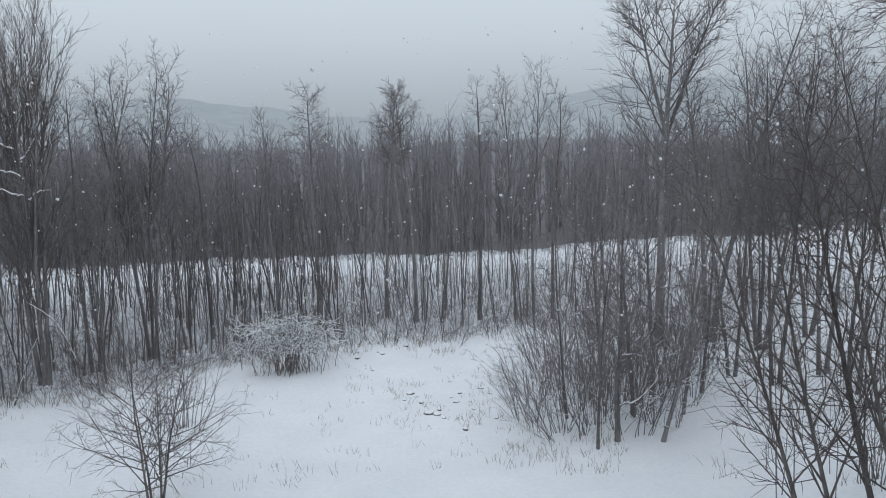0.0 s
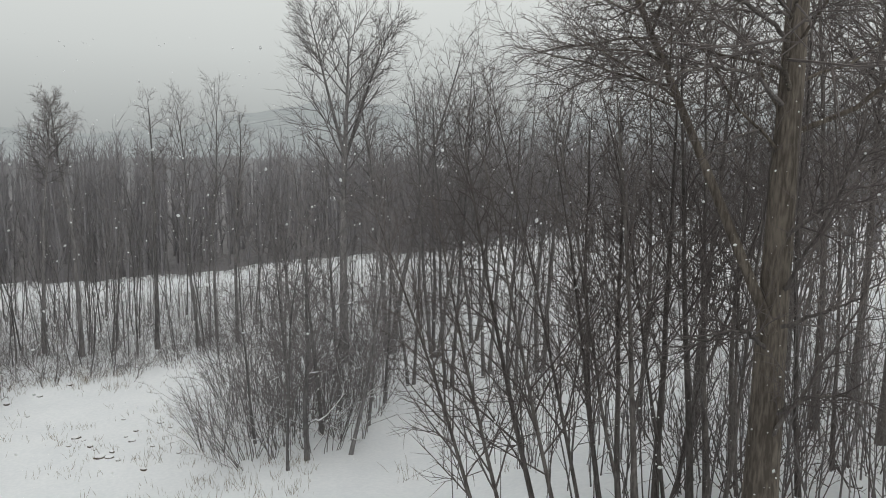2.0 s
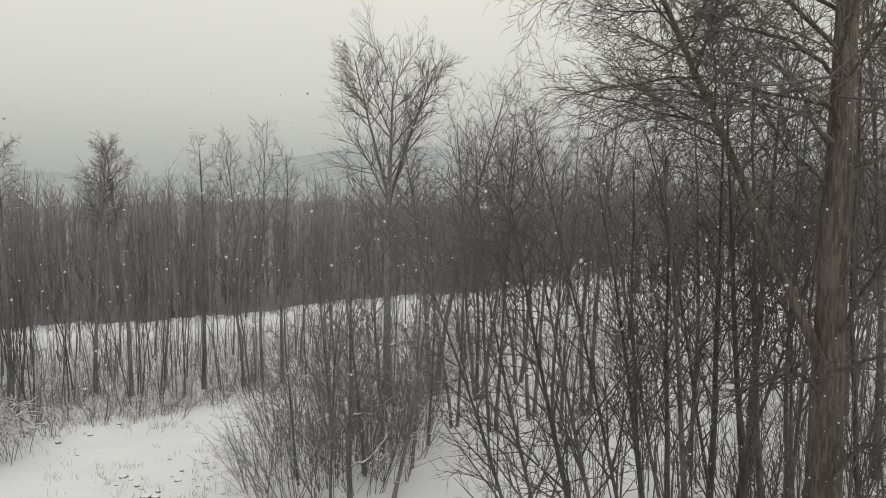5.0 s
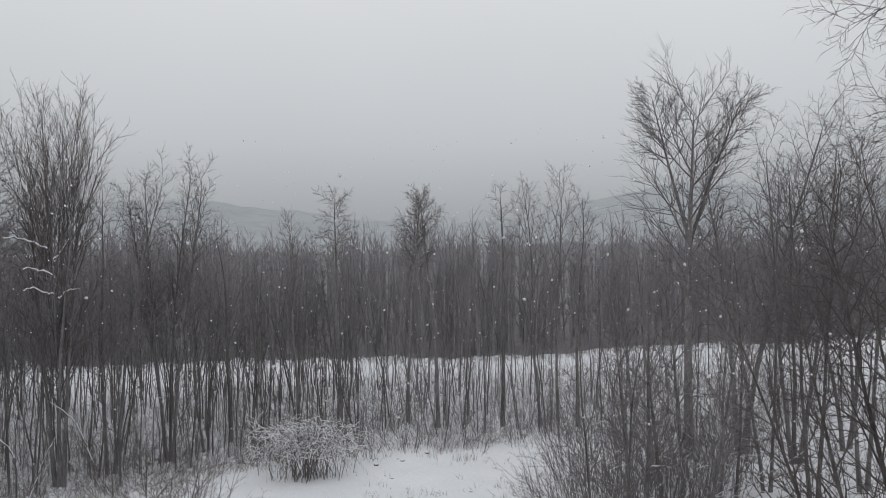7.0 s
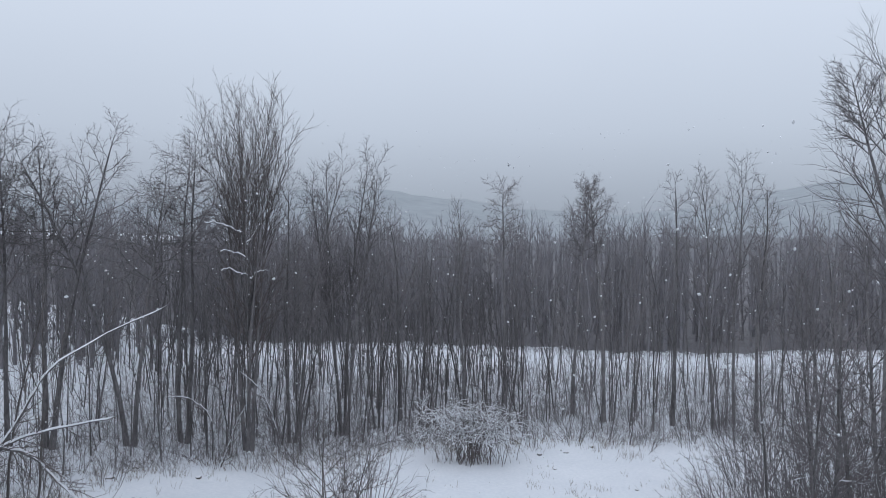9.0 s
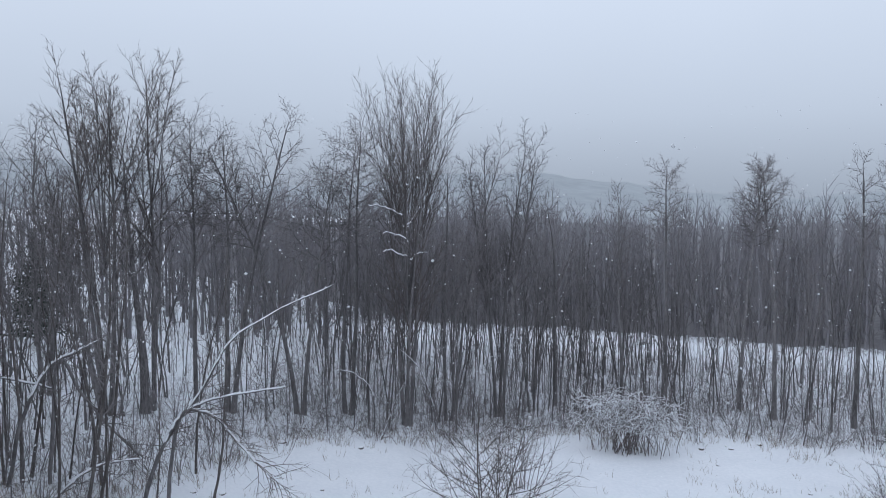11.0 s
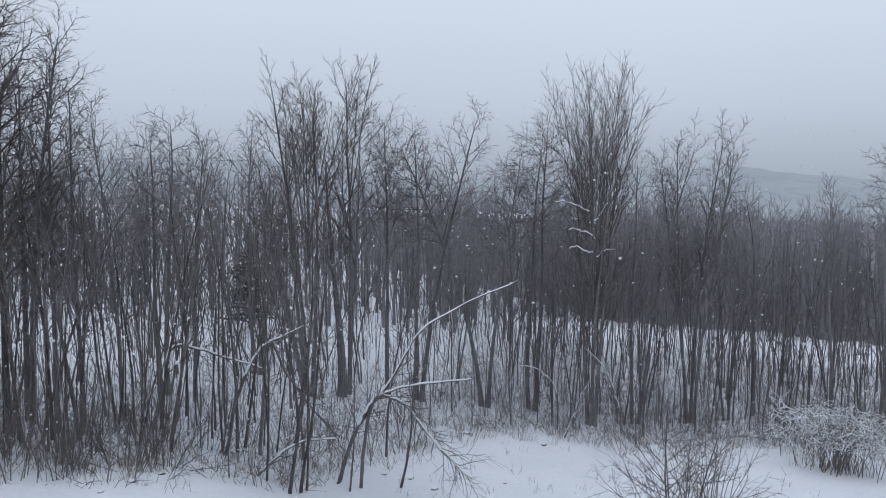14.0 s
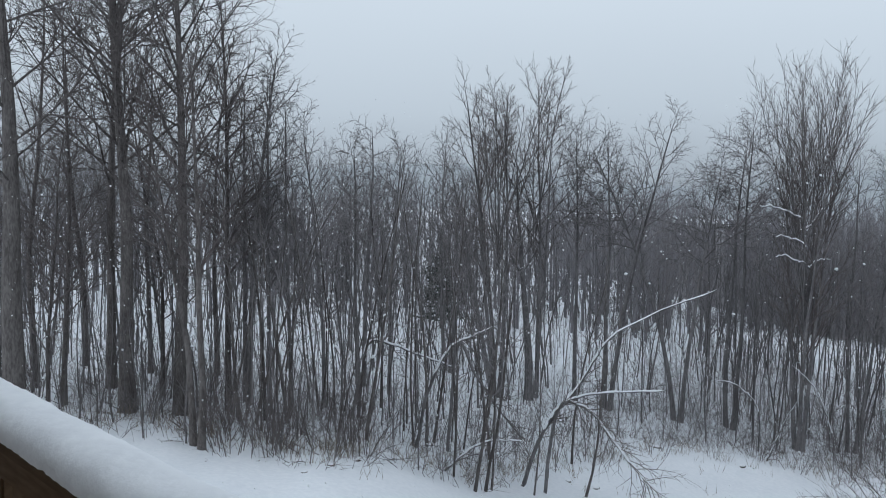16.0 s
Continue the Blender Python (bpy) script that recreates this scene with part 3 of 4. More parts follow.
# the dense sheaf and the vase-shaped clump
stand(-22.3, 32, 5.8, 0.07, "dense upright many-stemmed bare tree at the wood edge", trim=1.0, first=0.4, ang=24, reach=0.2, up=0.08, n1=64, n2=7,
      stems=((0, 2, 1), (90, 5, 0.97), (200, 5, 0.95), (300, 6, 0.92)))
vase = stand(-29.4, 30, 9.7, 0.09, "vase-shaped many-stemmed bare tree with snowy low limbs", first=0.30, ang=20, ang2=24, reach=0.30, up=0.02, wig=0.03, n1=230, n2=5, n3=3, trim=1.03, bend=0.018, tip=0.006, slim=0.007, twig=TWIG_DARK,
             shape=even_shape, stems=((80, 3, 0.72), (265, 5, 0.7), (150, 4, 0.7)) + fan(20, 5.2, 14.5, 0.55, 0.2, 4))
stand(-26.2, 31, 6.4, 0.07, first=0.35, ang=32, reach=0.24, up=0.1, stems=((90, 8, 1), (200, 4, 0.95)))
# the curly-topped pair and the tall group further round
stand(-34.0, 31, 6.6, 0.09, first=0.58, ang=58, reach=0.26, up=0.0, wig=0.24, n1=44, trim=1.0, stems=((80, 5, 1), (270, 4, 0.95)))
stand(-37.6, 30, 6.2, 0.09, first=0.58, ang=60, reach=0.28, up=0.0, wig=0.24, n1=44, trim=1.0, stems=((250, 6, 1), (60, 3, 0.9)))
stand(-42.8, 30, 8.8, 0.10, first=0.55, ang=42, reach=0.24, up=0.06, wig=0.17, n1=24, stems=((80, 7, 1), (290, 3, 0.9)))
stand(-45.2, 31, 7.5, 0.09, first=0.5, ang=36, reach=0.26, up=0.1)
stand(-48.3, 31, 11.8, 0.09, first=0.45, ang=36, ang2=32, reach=0.24, up=0.05, wig=0.09, n1=60, n2=6, n3=4, tip=0.006, slim=0.007, twig=TWIG_DARK, stems=((90, 3, 1), (0, 2, 0.8)) + fan(4, 6, 19, 0.45, 0.3, 9))
stand(-51.2, 30, 12.0, 0.10, "tall many-stemmed bare tree of the wood edge", first=0.38, ang=30, ang2=30, reach=0.24, up=0.04, wig=0.06, n1=150, n2=6, n3=4, bend=0.025, tip=0.006, slim=0.007, twig=TWIG_DARK,
      stems=((270, 3, 0.97), (60, 4, 0.9), (265, 17, 0.78), (275, 9, 0.85)) + fan(10, 5.5, 26, 0.52, 0.26, 6))
stand(-55.0, 32, 7.5, 0.09, first=0.4, ang=34, reach=0.28, up=0.1, stems=((270, 9, 1), (70, 4, 0.8)))
stand(-61.7, 26, 7.6, 0.09, first=0.5, ang=54, reach=0.24, up=0.02, wig=0.2, stems=((80, 4, 1), (260, 5, 0.95)))
stand(-59.5, 25, 6.0, 0.07, first=0.35, ang=32, reach=0.24, up=0.1)
stand(-64.5, 22, 8.0, 0.06, first=0.3, ang=32, reach=0.24, up=0.1)
# the big trees by the yard's edge
BIG = dict(bark=BARK_DARK, twig=TWIG_DARK, n2=10, n3=6, ang2=40, fine=True, tip=0.004, slim=0.0065)
EDGE = "tall thick bare tree at the yard's snowy edge"
stand(-78.6, 20, 27, 0.19, EDGE, first=0.40, n1=36, ang=50, reach=0.31, up=0.06, bend=0.02, **BIG)
stand(-79.6, 23, 24, 0.14, EDGE, first=0.40, n1=28, ang=46, reach=0.27, up=0.05, bend=0.02, **BIG)
stand(-75.0, 20, 25, 0.17, EDGE, first=0.40, n1=36, ang=42, reach=0.31, up=0.06, bend=0.02, **BIG)
stand(-85.6, 18, 26, 0.24, EDGE, first=0.40, n1=26, ang=56, reach=0.27, up=0.06, bend=0.02, **BIG)
for a, D, el, r in ((-91.5, 21, 17, 0.10), (-89.2, 25, 14, 0.09), (-87.6, 22, 12, 0.07), (-84.4, 24, 17, 0.09), (-82.6, 21, 13, 0.07), (-81.2, 27, 15, 0.10), (-77.0, 25, 14, 0.08),
                    (-76.2, 22, 9, 0.06), (-72.4, 26, 13, 0.09), (-83.6, 19.5, 6, 0.05), (-88.4, 19.4, 7, 0.05)):
    stand(a, D, el, r, "fine-twigged bare tree of the woods at the yard's edge", first=0.26, n1=34, n2=7, n3=4, ang=48, ang2=38, reach=0.24, up=0.05, wig=0.1, tip=0.0045, slim=0.006, bark=BARK_DARK, twig=TWIG_DARK)
stand(-71.6, 21, 17, 0.09, first=0.34, n1=44, n2=8, ang=40, ang2=36, reach=0.20, up=0.06, bend=0.015, bark=BARK_DARK, twig=TWIG_DARK)
stand(-68.6, 21, 11.5, 0.07, first=0.36, n1=32, n2=6, ang=38, ang2=36, reach=0.18, up=0.06, bend=0.015)
stand(-70.2, 22, 13.5, 0.09, first=0.38, n1=44, ang=36, reach=0.18, up=0.07, bend=0.015, stems=((80, 0.5, 1), (270, 3, 0.9)))
stand(-67.0, 22, 10, 0.07, first=0.32, n1=34, ang=36, reach=0.17, up=0.07, bend=0.015)
stand(-73.8, 16.5, 13, 0.08, first=0.4, n1=30, ang=38, reach=0.2, up=0.1, bark=BARK_DARK, twig=TWIG_DARK, stems=((70, 2, 1), (250, 4, 0.95)))
stand(-48.7, 30.5, 5, 0.17, "stout bare tree trunk inside the wood edge", first=0.5, n1=20, ang=40, reach=0.2)

# slender leaning stems at the edge of the yard
whips = [tree_thing("leaning_tree", R2, (0, 0, 0), "slender dark bare tree leaning at the yard's edge", "slender leaning trees", bark=BARK_DARK, twig=TWIG,
                    h=7.0, r=0.025 + 0.007 * (k % 3), first=0.34, n1=14, n2=4, n3=3, ang=36, reach=0.20, up=0.10, bend=0.05, sides=6, stem_pts=9, tip=0.0045)
         for k in range(6)]
set_down(whips, R2, [p for a0, a1, n in ((-72, -62, 18), (-62, -52, 17), (-52, -44, 6)) for p in scatter(R2, n, (a0, a1), (17.5, 23), 0.35, None, (0.75, 1.15))], lean=4, toward=5)

# ---- close trees at the other end of the view ----
NEAR = dict(bark=BARK_DARK, twig=TWIG_DARK, slim=0.0042, group="slender trees of the close thicket")
large = stand(48.4, 10.2, 46, 0.235, "thick pale-barked tree with a leaning side stem near the house", name="large_tree", bark=BARK_PALE, twig=TWIG_DARK, group="",
      first=0.36, n1=64, n2=12, n3=8, n4=3, ang=60, reach=0.27, up=0.03, wig=0.11, slim=0.006, bend=0.004, sides=14, stem_pts=18, fine=True, tip=0.0032,
      stems=((48, 1, 1), (-40, 24, 0.55, 3.0, 0.30)))
stand(55.9, 17.5, 31, 0.15, "dark bare tree behind the thick tree", bark=BARK_DARK, twig=TWIG_DARK, first=0.35, n1=30, n2=8, n3=6, ang=55, reach=0.28, bend=0.02, fine=True)
for a, D, el, r in ((53.8, 22, 21, 0.10), (49.5, 24, 18, 0.09), (57, 24, 19, 0.10), (60.5, 19, 24, 0.10), (43.5, 18, 14, 0.08), (51.5, 18, 20, 0.08), (58.0, 16, 20, 0.09), (39.5, 20, 10, 0.06)):
    stand(a, D, el, r, "dark bare tree of the woods beside the house", first=0.32, n1=34, n2=7, n3=6, ang=50, reach=0.26, up=0.06, **NEAR)
for a, D, el, r, la in ((28.6, 10, -1, 0.034, 15.5), (30.4, 10, -1, 0.034, 14.5), (33.0, 10, 4, 0.046, 14), (34.8, 9.6, 4, 0.034, 13), (36.2, 10.5, 5, 0.032, 11.5)):
    stand(a, D, el, r, "slender dark tree leaning over the snow", first=0.2, n1=24, n2=6, n3=4, ang=34, reach=0.32, up=0.0, wig=0.05,
          stems=((a - 90, la, 1.04),), fine=True, tip=0.003, bend=0.012, **NEAR)
for a, D, el, r, la in ((37.8, 10.6, 5, 0.032, 12), (39.2, 10.6, 6, 0.03, 10), (37.4, 11, 6, 0.045, 9), (38.6, 11, 7, 0.05, 6), (39.9, 10.5, 8, 0.05, 4), (41.0, 12, 11, 0.062, 1), (43.6, 11.5, 12, 0.056, 2), (42.0, 11.2, 10, 0.03, 7), (46.9, 12.6, 10, 0.03, 6),
                        (44.8, 12.5, 12, 0.06, 4), (46.3, 14, 11, 0.05, 3), (51, 13, 14, 0.045, 5),
                        (42.4, 13, 10, 0.035, -5), (45.6, 11, 9, 0.035, -6), (53, 15, 12, 0.04, 4)):
    stand(a, D, el, r, "slender dark tree of a close thicket", first=0.30, n1=22, n2=6, n3=4, ang=34, reach=0.30, up=0.03, wig=0.045,
          stems=((a - 90, la, 1),), tip=0.003, bend=0.03, **NEAR)
for a, D, el, r, la in ((11.9, 19.3, -6, 0.04, 1), (13.4, 20, -1, 0.07, 1), (16.7, 20.3, -3, 0.06, -12), (14.6, 22, 1, 0.06, 3), (18.2, 22.5, 0, 0.05, -5), (9.5, 22, -5, 0.04, 6),
                        (16.0, 24, 2, 0.06, 2), (12.2, 24, -2, 0.05, 3), (19.5, 25, 1, 0.05, -3)):
    stand(a, D, el, r, "slim bare tree rising from the thicket in the clearing", first=0.25, n1=22, n2=6, n3=4, ang=42, reach=0.24, up=0.08,
          stems=((a - 90, la, 1),), group="trees of the clearing's thicket", bark=BARK, twig=TWIG)


# ---- shrubs ----
def shrub_thing(rng, label, group, stems=22, h=1.8, lean=38, curve=-0.01, twig=TWIG, snow=0.0, r=0.012, n1=6, n2=3, n3=0, tip=0.0035, name="shrub", foot=0.25, reach=0.35):
    root = new(name)
    ways = tuple((rng.uniform(0, 360), abs(rng.normal(0, lean * 0.6)) + 3, rng.uniform(0.6, 1.1)) for _ in range(stems))
    s, l, t = grow(rng, h, r, stems=ways, first=0.25, n1=int(n1 * stems / 1.4), n2=n2, n3=max(n3, 1), ang=36, reach=reach, up=curve * 0.5, tip=tip, sides=4, stem_pts=7,
                   bend=0.10, curve=curve, foot=foot, slim=0.0055)
    lots = s + l + t[:2 if n3 else 1]
    tagged(part("twigwork", mesh_of("twigwork", *tubes(merged(lots))), twig, root), kind="stuff")
    if snow:
        caps = snow_caps(s, flat=0.7, lift=0.8) + snow_caps(l, flat=0.42, lift=0.8)
        tagged(part("snow", mesh_of("snow", *tubes(merged([(P, R * 0.8 + 0.002 * snow, k) for P, R, k in caps]))), SNOW_ON, root, "snow lying on the twigs"), kind="stuff")
    return tagged(root, label, "shrub", group)


R3 = np.random.default_rng(31)
brush = [shrub_thing(R3, "tangled leafless brush standing in the snow", "brush of the wood edge", stems=11, h=1.4 + 0.25 * (k % 3), lean=30 + 8 * (k % 2), n1=5, n2=2, r=0.008, tip=0.0032) for k in range(6)]


def fringe(a, D):
    return wood_edge(a) - (0.3 if a < -45 else 2.2) < D < wood_edge(a) + 5


set_down(brush, R3, scatter(R3, 115, (-90, 8), (14, 42), 0.6, fringe, (0.5, 1.15)) + scatter(R3, 34, (26, 62), (14, 36), 0.8, None, (0.6, 1.2)), lean=4)

dark_brush = [shrub_thing(R3, "dark tangled leafless brush at the foot of trees", "brush at the yard's edge", stems=13, h=1.7 + 0.3 * k, lean=52, n1=6, n2=3, r=0.009, tip=0.0035, twig=TWIG_DARK)
              for k in range(3)]
set_down(dark_brush, R3, scatter(R3, 11, (-73, -61), (16.2, 18.8), 0.7, None, (0.6, 1.1)) + scatter(R3, 13, (-90, -73), (18.6, 23), 0.8, None, (0.6, 1.1))
         + scatter(R3, 10, (36.5, 57), (12, 17), 0.8, lambda a, D: abs(a - 48.4) > 3.5 or D > 11.5, (0.7, 1.25)), lean=4)

# the thicket in the clearing
thick = [shrub_thing(R3, "dense grey leafless thicket shrub dusted with snow", "thicket in the clearing", stems=20, h=2.9, lean=30, snow=0.25, n1=5, n2=3, r=0.009, foot=0.5) for k in range(4)]
set_down(thick, R3, [(*spot(a, D), s) for a, D, s in ((6.5, 22, .8), (8, 21, .95), (9.5, 20.5, .9), (10.6, 22.5, 1.1), (12, 20.8, 1), (13.2, 22.5, 1.15), (14.6, 21, 1), (15.5, 23.2, 1.2), (16.8, 21.8, 1),
                                                    (17.9, 23.8, 1.1), (11.5, 24.6, 1.2), (9, 24, 1.1), (18.8, 25.5, 1), (14, 25.5, 1.2), (6.9, 24, .8),
                                                    (10.2, 26.5, 1.3), (12.6, 27, 1.3), (15.2, 27.5, 1.4), (17.4, 27, 1.3), (19.6, 28, 1.3), (8.2, 26.5, 1.2), (16.4, 24.8, 1.3), (12.9, 24, 1.2))], lean=4)

# the snowed-over bush and the young many-stemmed tree in the clearing


def snowy_bush():
    rng = np.random.default_rng(64)
    n, m = 110, 9
    u = np.linspace(0, 1, m)[None]
    az = rng.uniform(0, 2 * np.pi, n)[:, None] + rng.normal(0, 0.16, (n, m)).cumsum(1)
    out = rng.uniform(0.5, 1.9, n)[:, None] * u ** 1.1
    hi = rng.uniform(1.3, 2.6, n)[:, None] * np.sin(np.pi * u * rng.uniform(0.5, 0.85, n)[:, None])
    spread = rng.normal(0, 0.5, (n, 1, 2)) * np.array([1.5, 0.8])
    S = np.stack([out * np.cos(az), out * np.sin(az) * 0.7, hi - 0.1], -1) + np.concatenate([spread, np.zeros((n, 1, 1))], 2) + rng.normal(0, 0.035, (n, m, 3))
    SR = np.repeat(0.011 * (1 - 0.75 * u), n, 0) * rng.uniform(0.6, 1.5, (n, 1))
    A, AR, AL = shoots(rng, S, SR, 7, 0.3, 1.0, 48, np.full(n, 0.7), 5, 0.2, -0.10, 0.7, 0.0035)
    B, BR, BL = shoots(rng, A, AR, 4, 0.2, 1.0, 44, AL * 0.5, 3, 0.16, -0.10, 0.8, 0.003)
    root = new("snowy_bush")
    tagged(part("twigwork", mesh_of("twigwork", *tubes([(S, SR, 4), (A, AR, 3), (B, BR, 3)])), TWIG_DARK, root), kind="stuff")
    caps = snow_caps([(S[:, 3:], SR[:, 3:], 4)], flat=0.85) + snow_caps([(A, AR, 3)], flat=0.68)
    tagged(part("snow", mesh_of("snow", *tubes([(P, R * rng.uniform(0.5, 1.5, R.shape) + 0.002, 4) for P, R, k in caps])), SNOW_ON, root, "snow lying on the twigs"), kind="stuff")
    root.location = spot(-12.4, 28)
    root.scale = (0.9, 0.9, 0.9)
    tagged(root, "rounded arching bush heavily laden with snow", "shrub")


snowy_bush()
stand(-23.0, 17.5, -13.5, 0.029, "young many-stemmed bare tree with spreading twigs in the clearing", name="young_tree", group="", bark=BARK_DARK, twig=TWIG_DARK, tip=0.0035,
      first=0.12, n1=46, n2=5, n3=4, ang=58, reach=0.62, up=0.03, wig=0.06, fine=True, stems=((-110, 6, 1), (70, 4, 0.85), (80, 14, 0.9), (-60, 3, 0.8)))
second = shrub_thing(R3, "fine grey leafless shrub beside the clearing", "", stems=20, h=2.6, lean=22, n1=6, n2=3, r=0.011, foot=0.4)
second.matrix_world = pose(*spot(-20.5, 22.5))


# ---- bent and broken stems under snow ----
def curve_points(ctrl, n=26):
    c = np.array([ctrl[0]] + list(ctrl) + [ctrl[-1]], float)
    out = []
    for i in range(len(ctrl) - 1):
        p0, p1, p2, p3 = c[i:i + 4]
        for t in np.linspace(0, 1, max(2, n // (len(ctrl) - 1)), endpoint=i == len(ctrl) - 2):
            out.append(0.5 * (2 * p1 + (p2 - p0) * t + (2 * p0 - 5 * p1 + 4 * p2 - p3) * t * t + (3 * p1 - p0 - 3 * p2 + p3) * t ** 3))
    return np.array(out)


def ahead(az, el, D):
    a = radians(az)
    return D * math.sin(a), D * math.cos(a), EYE_Z + D * math.tan(radians(el))


def bent_stem(ctrl, r, label, snowy=1.0, hang=0, tip=0.35, rng=R3):
    root = new("bent_tree")
    P = curve_points(ctrl)
    P = P + np.concatenate([[np.zeros(3)], rng.normal(0, 0.012, (len(P) - 1, 3))])
    P = P[None]
    R = (r * np.linspace(1, tip, P.shape[1]))[None]
    base = P[0, 0].copy()
    part("trunk", mesh_of("trunk", *tubes([(P - base, R, 7)])), BARK, root)
    if snowy:
        k = int(P.shape[1] * 0.3)
        Q, W = P[:, k:].copy(), R[:, k:] * 0.8 + 0.008 * snowy
        Q[:, :, 2] += W * 0.75
        W = W * rng.uniform(0.8, 1.2, W.shape)
        W[:, 0] *= 0.2
        W[:, -1] *= 0.3
        part("snow", mesh_of("snow", *tubes([(Q - base, W, 7)])), SNOW_ON, root, "snow lying along the bent stem")
    A, AR, AL = shoots(rng, P, R, 14 + hang, 0.25, 0.98, 48, np.array([1.0]), 5, 0.12, -0.04 if hang else 0.06, 0.5, 0.004)
    B, BR, BL = shoots(rng, A, AR, 5, 0.2, 0.95, 40, AL * 0.5, 3, 0.1, -0.06 if hang else 0.04, 0.7, 0.0035)
    tagged(part("twigwork", mesh_of("twigwork", *tubes([(A - base, AR, 3), (B - base, BR, 3)])), TWIG_DARK, root), kind="stuff")
    root.location = base
    return tagged(root, label, "tree", "bent and broken trees")


def rooted(az, D):
    x, y, z = spot(az, D)
    return x, y, z - 0.15


bent_stem([rooted(-49.0, 20), ahead(-47.4, -16.8, 20), ahead(-44.5, -12.9, 20), ahead(-42.9, -10.1, 20), ahead(-40.3, -8.3, 20.3), ahead(-35.0, -5.8, 20.6)], 0.045,
          "slender tree bent into an arch with snow along its stem", 0.7)
bent_stem([rooted(-49.1, 19.8), ahead(-47.9, -17.6, 19.8), ahead(-46.2, -15.0, 19.8), ahead(-43.4, -13.9, 19.9), ahead(-38.5, -13.4, 20.2)], 0.052,
          "snow-laden tree bent over to the ground's level", 1.1)
bent_stem([rooted(-47.3, 19.9), ahead(-46.4, -15.2, 19.8), ahead(-44.0, -15.2, 19.6), ahead(-42.3, -17.1, 19.5), ahead(-40.2, -19.4, 19.4), ahead(-38.8, -20.5, 19.3)], 0.05,
          "broken tree whose crown hangs to the snow", 1.0, hang=22)
bent_stem([rooted(-57.5, 19.5), ahead(-56.4, -14.0, 19.5), ahead(-54.9, -11.0, 19.5), ahead(-53.1, -10.0, 19.6), ahead(-51.2, -9.2, 19.7)], 0.05,
          "slender tree bent into an arch with snow along its stem", 0.7)
bent_stem([rooted(-56.0, 18.6), ahead(-55.3, -20.0, 18.6), ahead(-53.2, -18.4, 18.6), ahead(-51.4, -17.7, 18.7), ahead(-49.0, -17.6, 18.8)], 0.04,
          "low bent sapling with snow along its stem", 0.7)
bent_stem([rooted(-62.5, 21), ahead(-61.6, -13.0, 21), ahead(-60.9, -10.4, 21), ahead(-57.6, -11.3, 21), ahead(-54.4, -12.4, 21)], 0.05,
          "fallen-over slender tree with snow along its stem", 0.9)
bent_stem([rooted(-54.9, 20.6), ahead(-54.2, -10.7, 20.5), ahead(-52.7, -13.1, 20.3), ahead(-50.6, -15.8, 20.2), ahead(-48.7, -17.8, 20)], 0.05,
          "broken dark tree hanging down to the snow", 0.0, hang=10)

# low dark limbs of the thick tree, with their twigs
for n, way in enumerate((((48.8, -19.6, 10.2), (50.6, -16.6, 10.0), (52.7, -12.6, 9.8), (54.6, -7.4, 9.7)),
                         ((49.2, -18.0, 10.2), (51.2, -16.6, 9.9), (53.6, -16.2, 9.7), (56.0, -16.6, 9.6)),
                         ((49.0, -12.0, 10.2), (51.0, -11.0, 10.0), (53.2, -9.8, 9.9), (55.4, -7.8, 9.8)),
                         ((49.0, -9.4, 10.2), (50.4, -6.4, 10.1), (52.2, -2.2, 10.0), (53.4, 3.0, 9.9)),
                         ((49.0, -5.6, 10.2), (51.0, -3.6, 10.0), (53.6, 0.4, 9.9), (56.6, 3.4, 9.8)),
                         ((48.0, -13.6, 10.2), (46.4, -12.6, 10.0), (44.2, -13.4, 9.9), (42.0, -14.6, 9.8)),
                         ((48.0, 3.4, 10.2), (45.6, 5.6, 9.6), (42.4, 6.0, 9.2), (38.6, 5.0, 9.0)),
                         ((48.0, 7.8, 10.2), (44.6, 10.6, 9.6), (40.4, 11.2, 9.2), (35.6, 9.2, 9.0)))):
    rng = np.random.default_rng(500 + n)
    base = np.array(large.matrix_world.translation)
    P = curve_points([ahead(*p) for p in way], 18)[None] - base
    P[:, 1:] += rng.normal(0, 0.012, P[:, 1:].shape)
    W = np.linspace(0.030, 0.008, P.shape[1])[None]
    A, AR, AL = shoots(rng, P, W, 16, 0.15, 0.98, 42, np.array([1.0]), 5, 0.10, 0.02, 0.6, 0.0035, even_shape, 0.006)
    B, BR, BL = shoots(rng, A, AR, 6, 0.2, 1.0, 40, AL * 0.5, 3, 0.12, 0.02, 0.7, 0.003, None, 0.006)
    limb = part("low_limb", mesh_of("low_limb", *tubes([(P, W, 7)])), BARK_DARK, large, "dark low limb")
    tagged(part("twigwork", mesh_of("twigwork", *tubes([(A, AR, 4), (B, BR, 3)])), TWIG_DARK, limb), kind="stuff")

# snowed stems in the clearing's thicket and at the wood edge
bent_stem([rooted(13.2, 20.6), ahead(13.6, -20.6, 20.5), ahead(14.8, -20.2, 20.3), ahead(16.4, -18.5, 20.2)], 0.03, "low bent sapling with snow along its stem", 1.1)
bent_stem([rooted(12.4, 21.4), ahead(12.7, -18.5, 21.3), ahead(13.6, -17.0, 21.2), ahead(15.2, -16.9, 21.1)], 0.028, "low bent sapling with snow along its stem", 0.9)
bent_stem([rooted(-31.6, 27.5), ahead(-31.2, -17.0, 27.4), ahead(-30.4, -14.8, 27.2), ahead(-29.6, -13.2, 27.0)], 0.03, "leaning dead stem dusted with snow", 0.6)
bent_stem([rooted(-32.0, 28.4), ahead(-32.1, -14.2, 28.3), ahead(-33.4, -12.6, 28.1), ahead(-35.2, -12.3, 28.0)], 0.03, "slender tree bent into an arch with snow along its stem", 0.7)
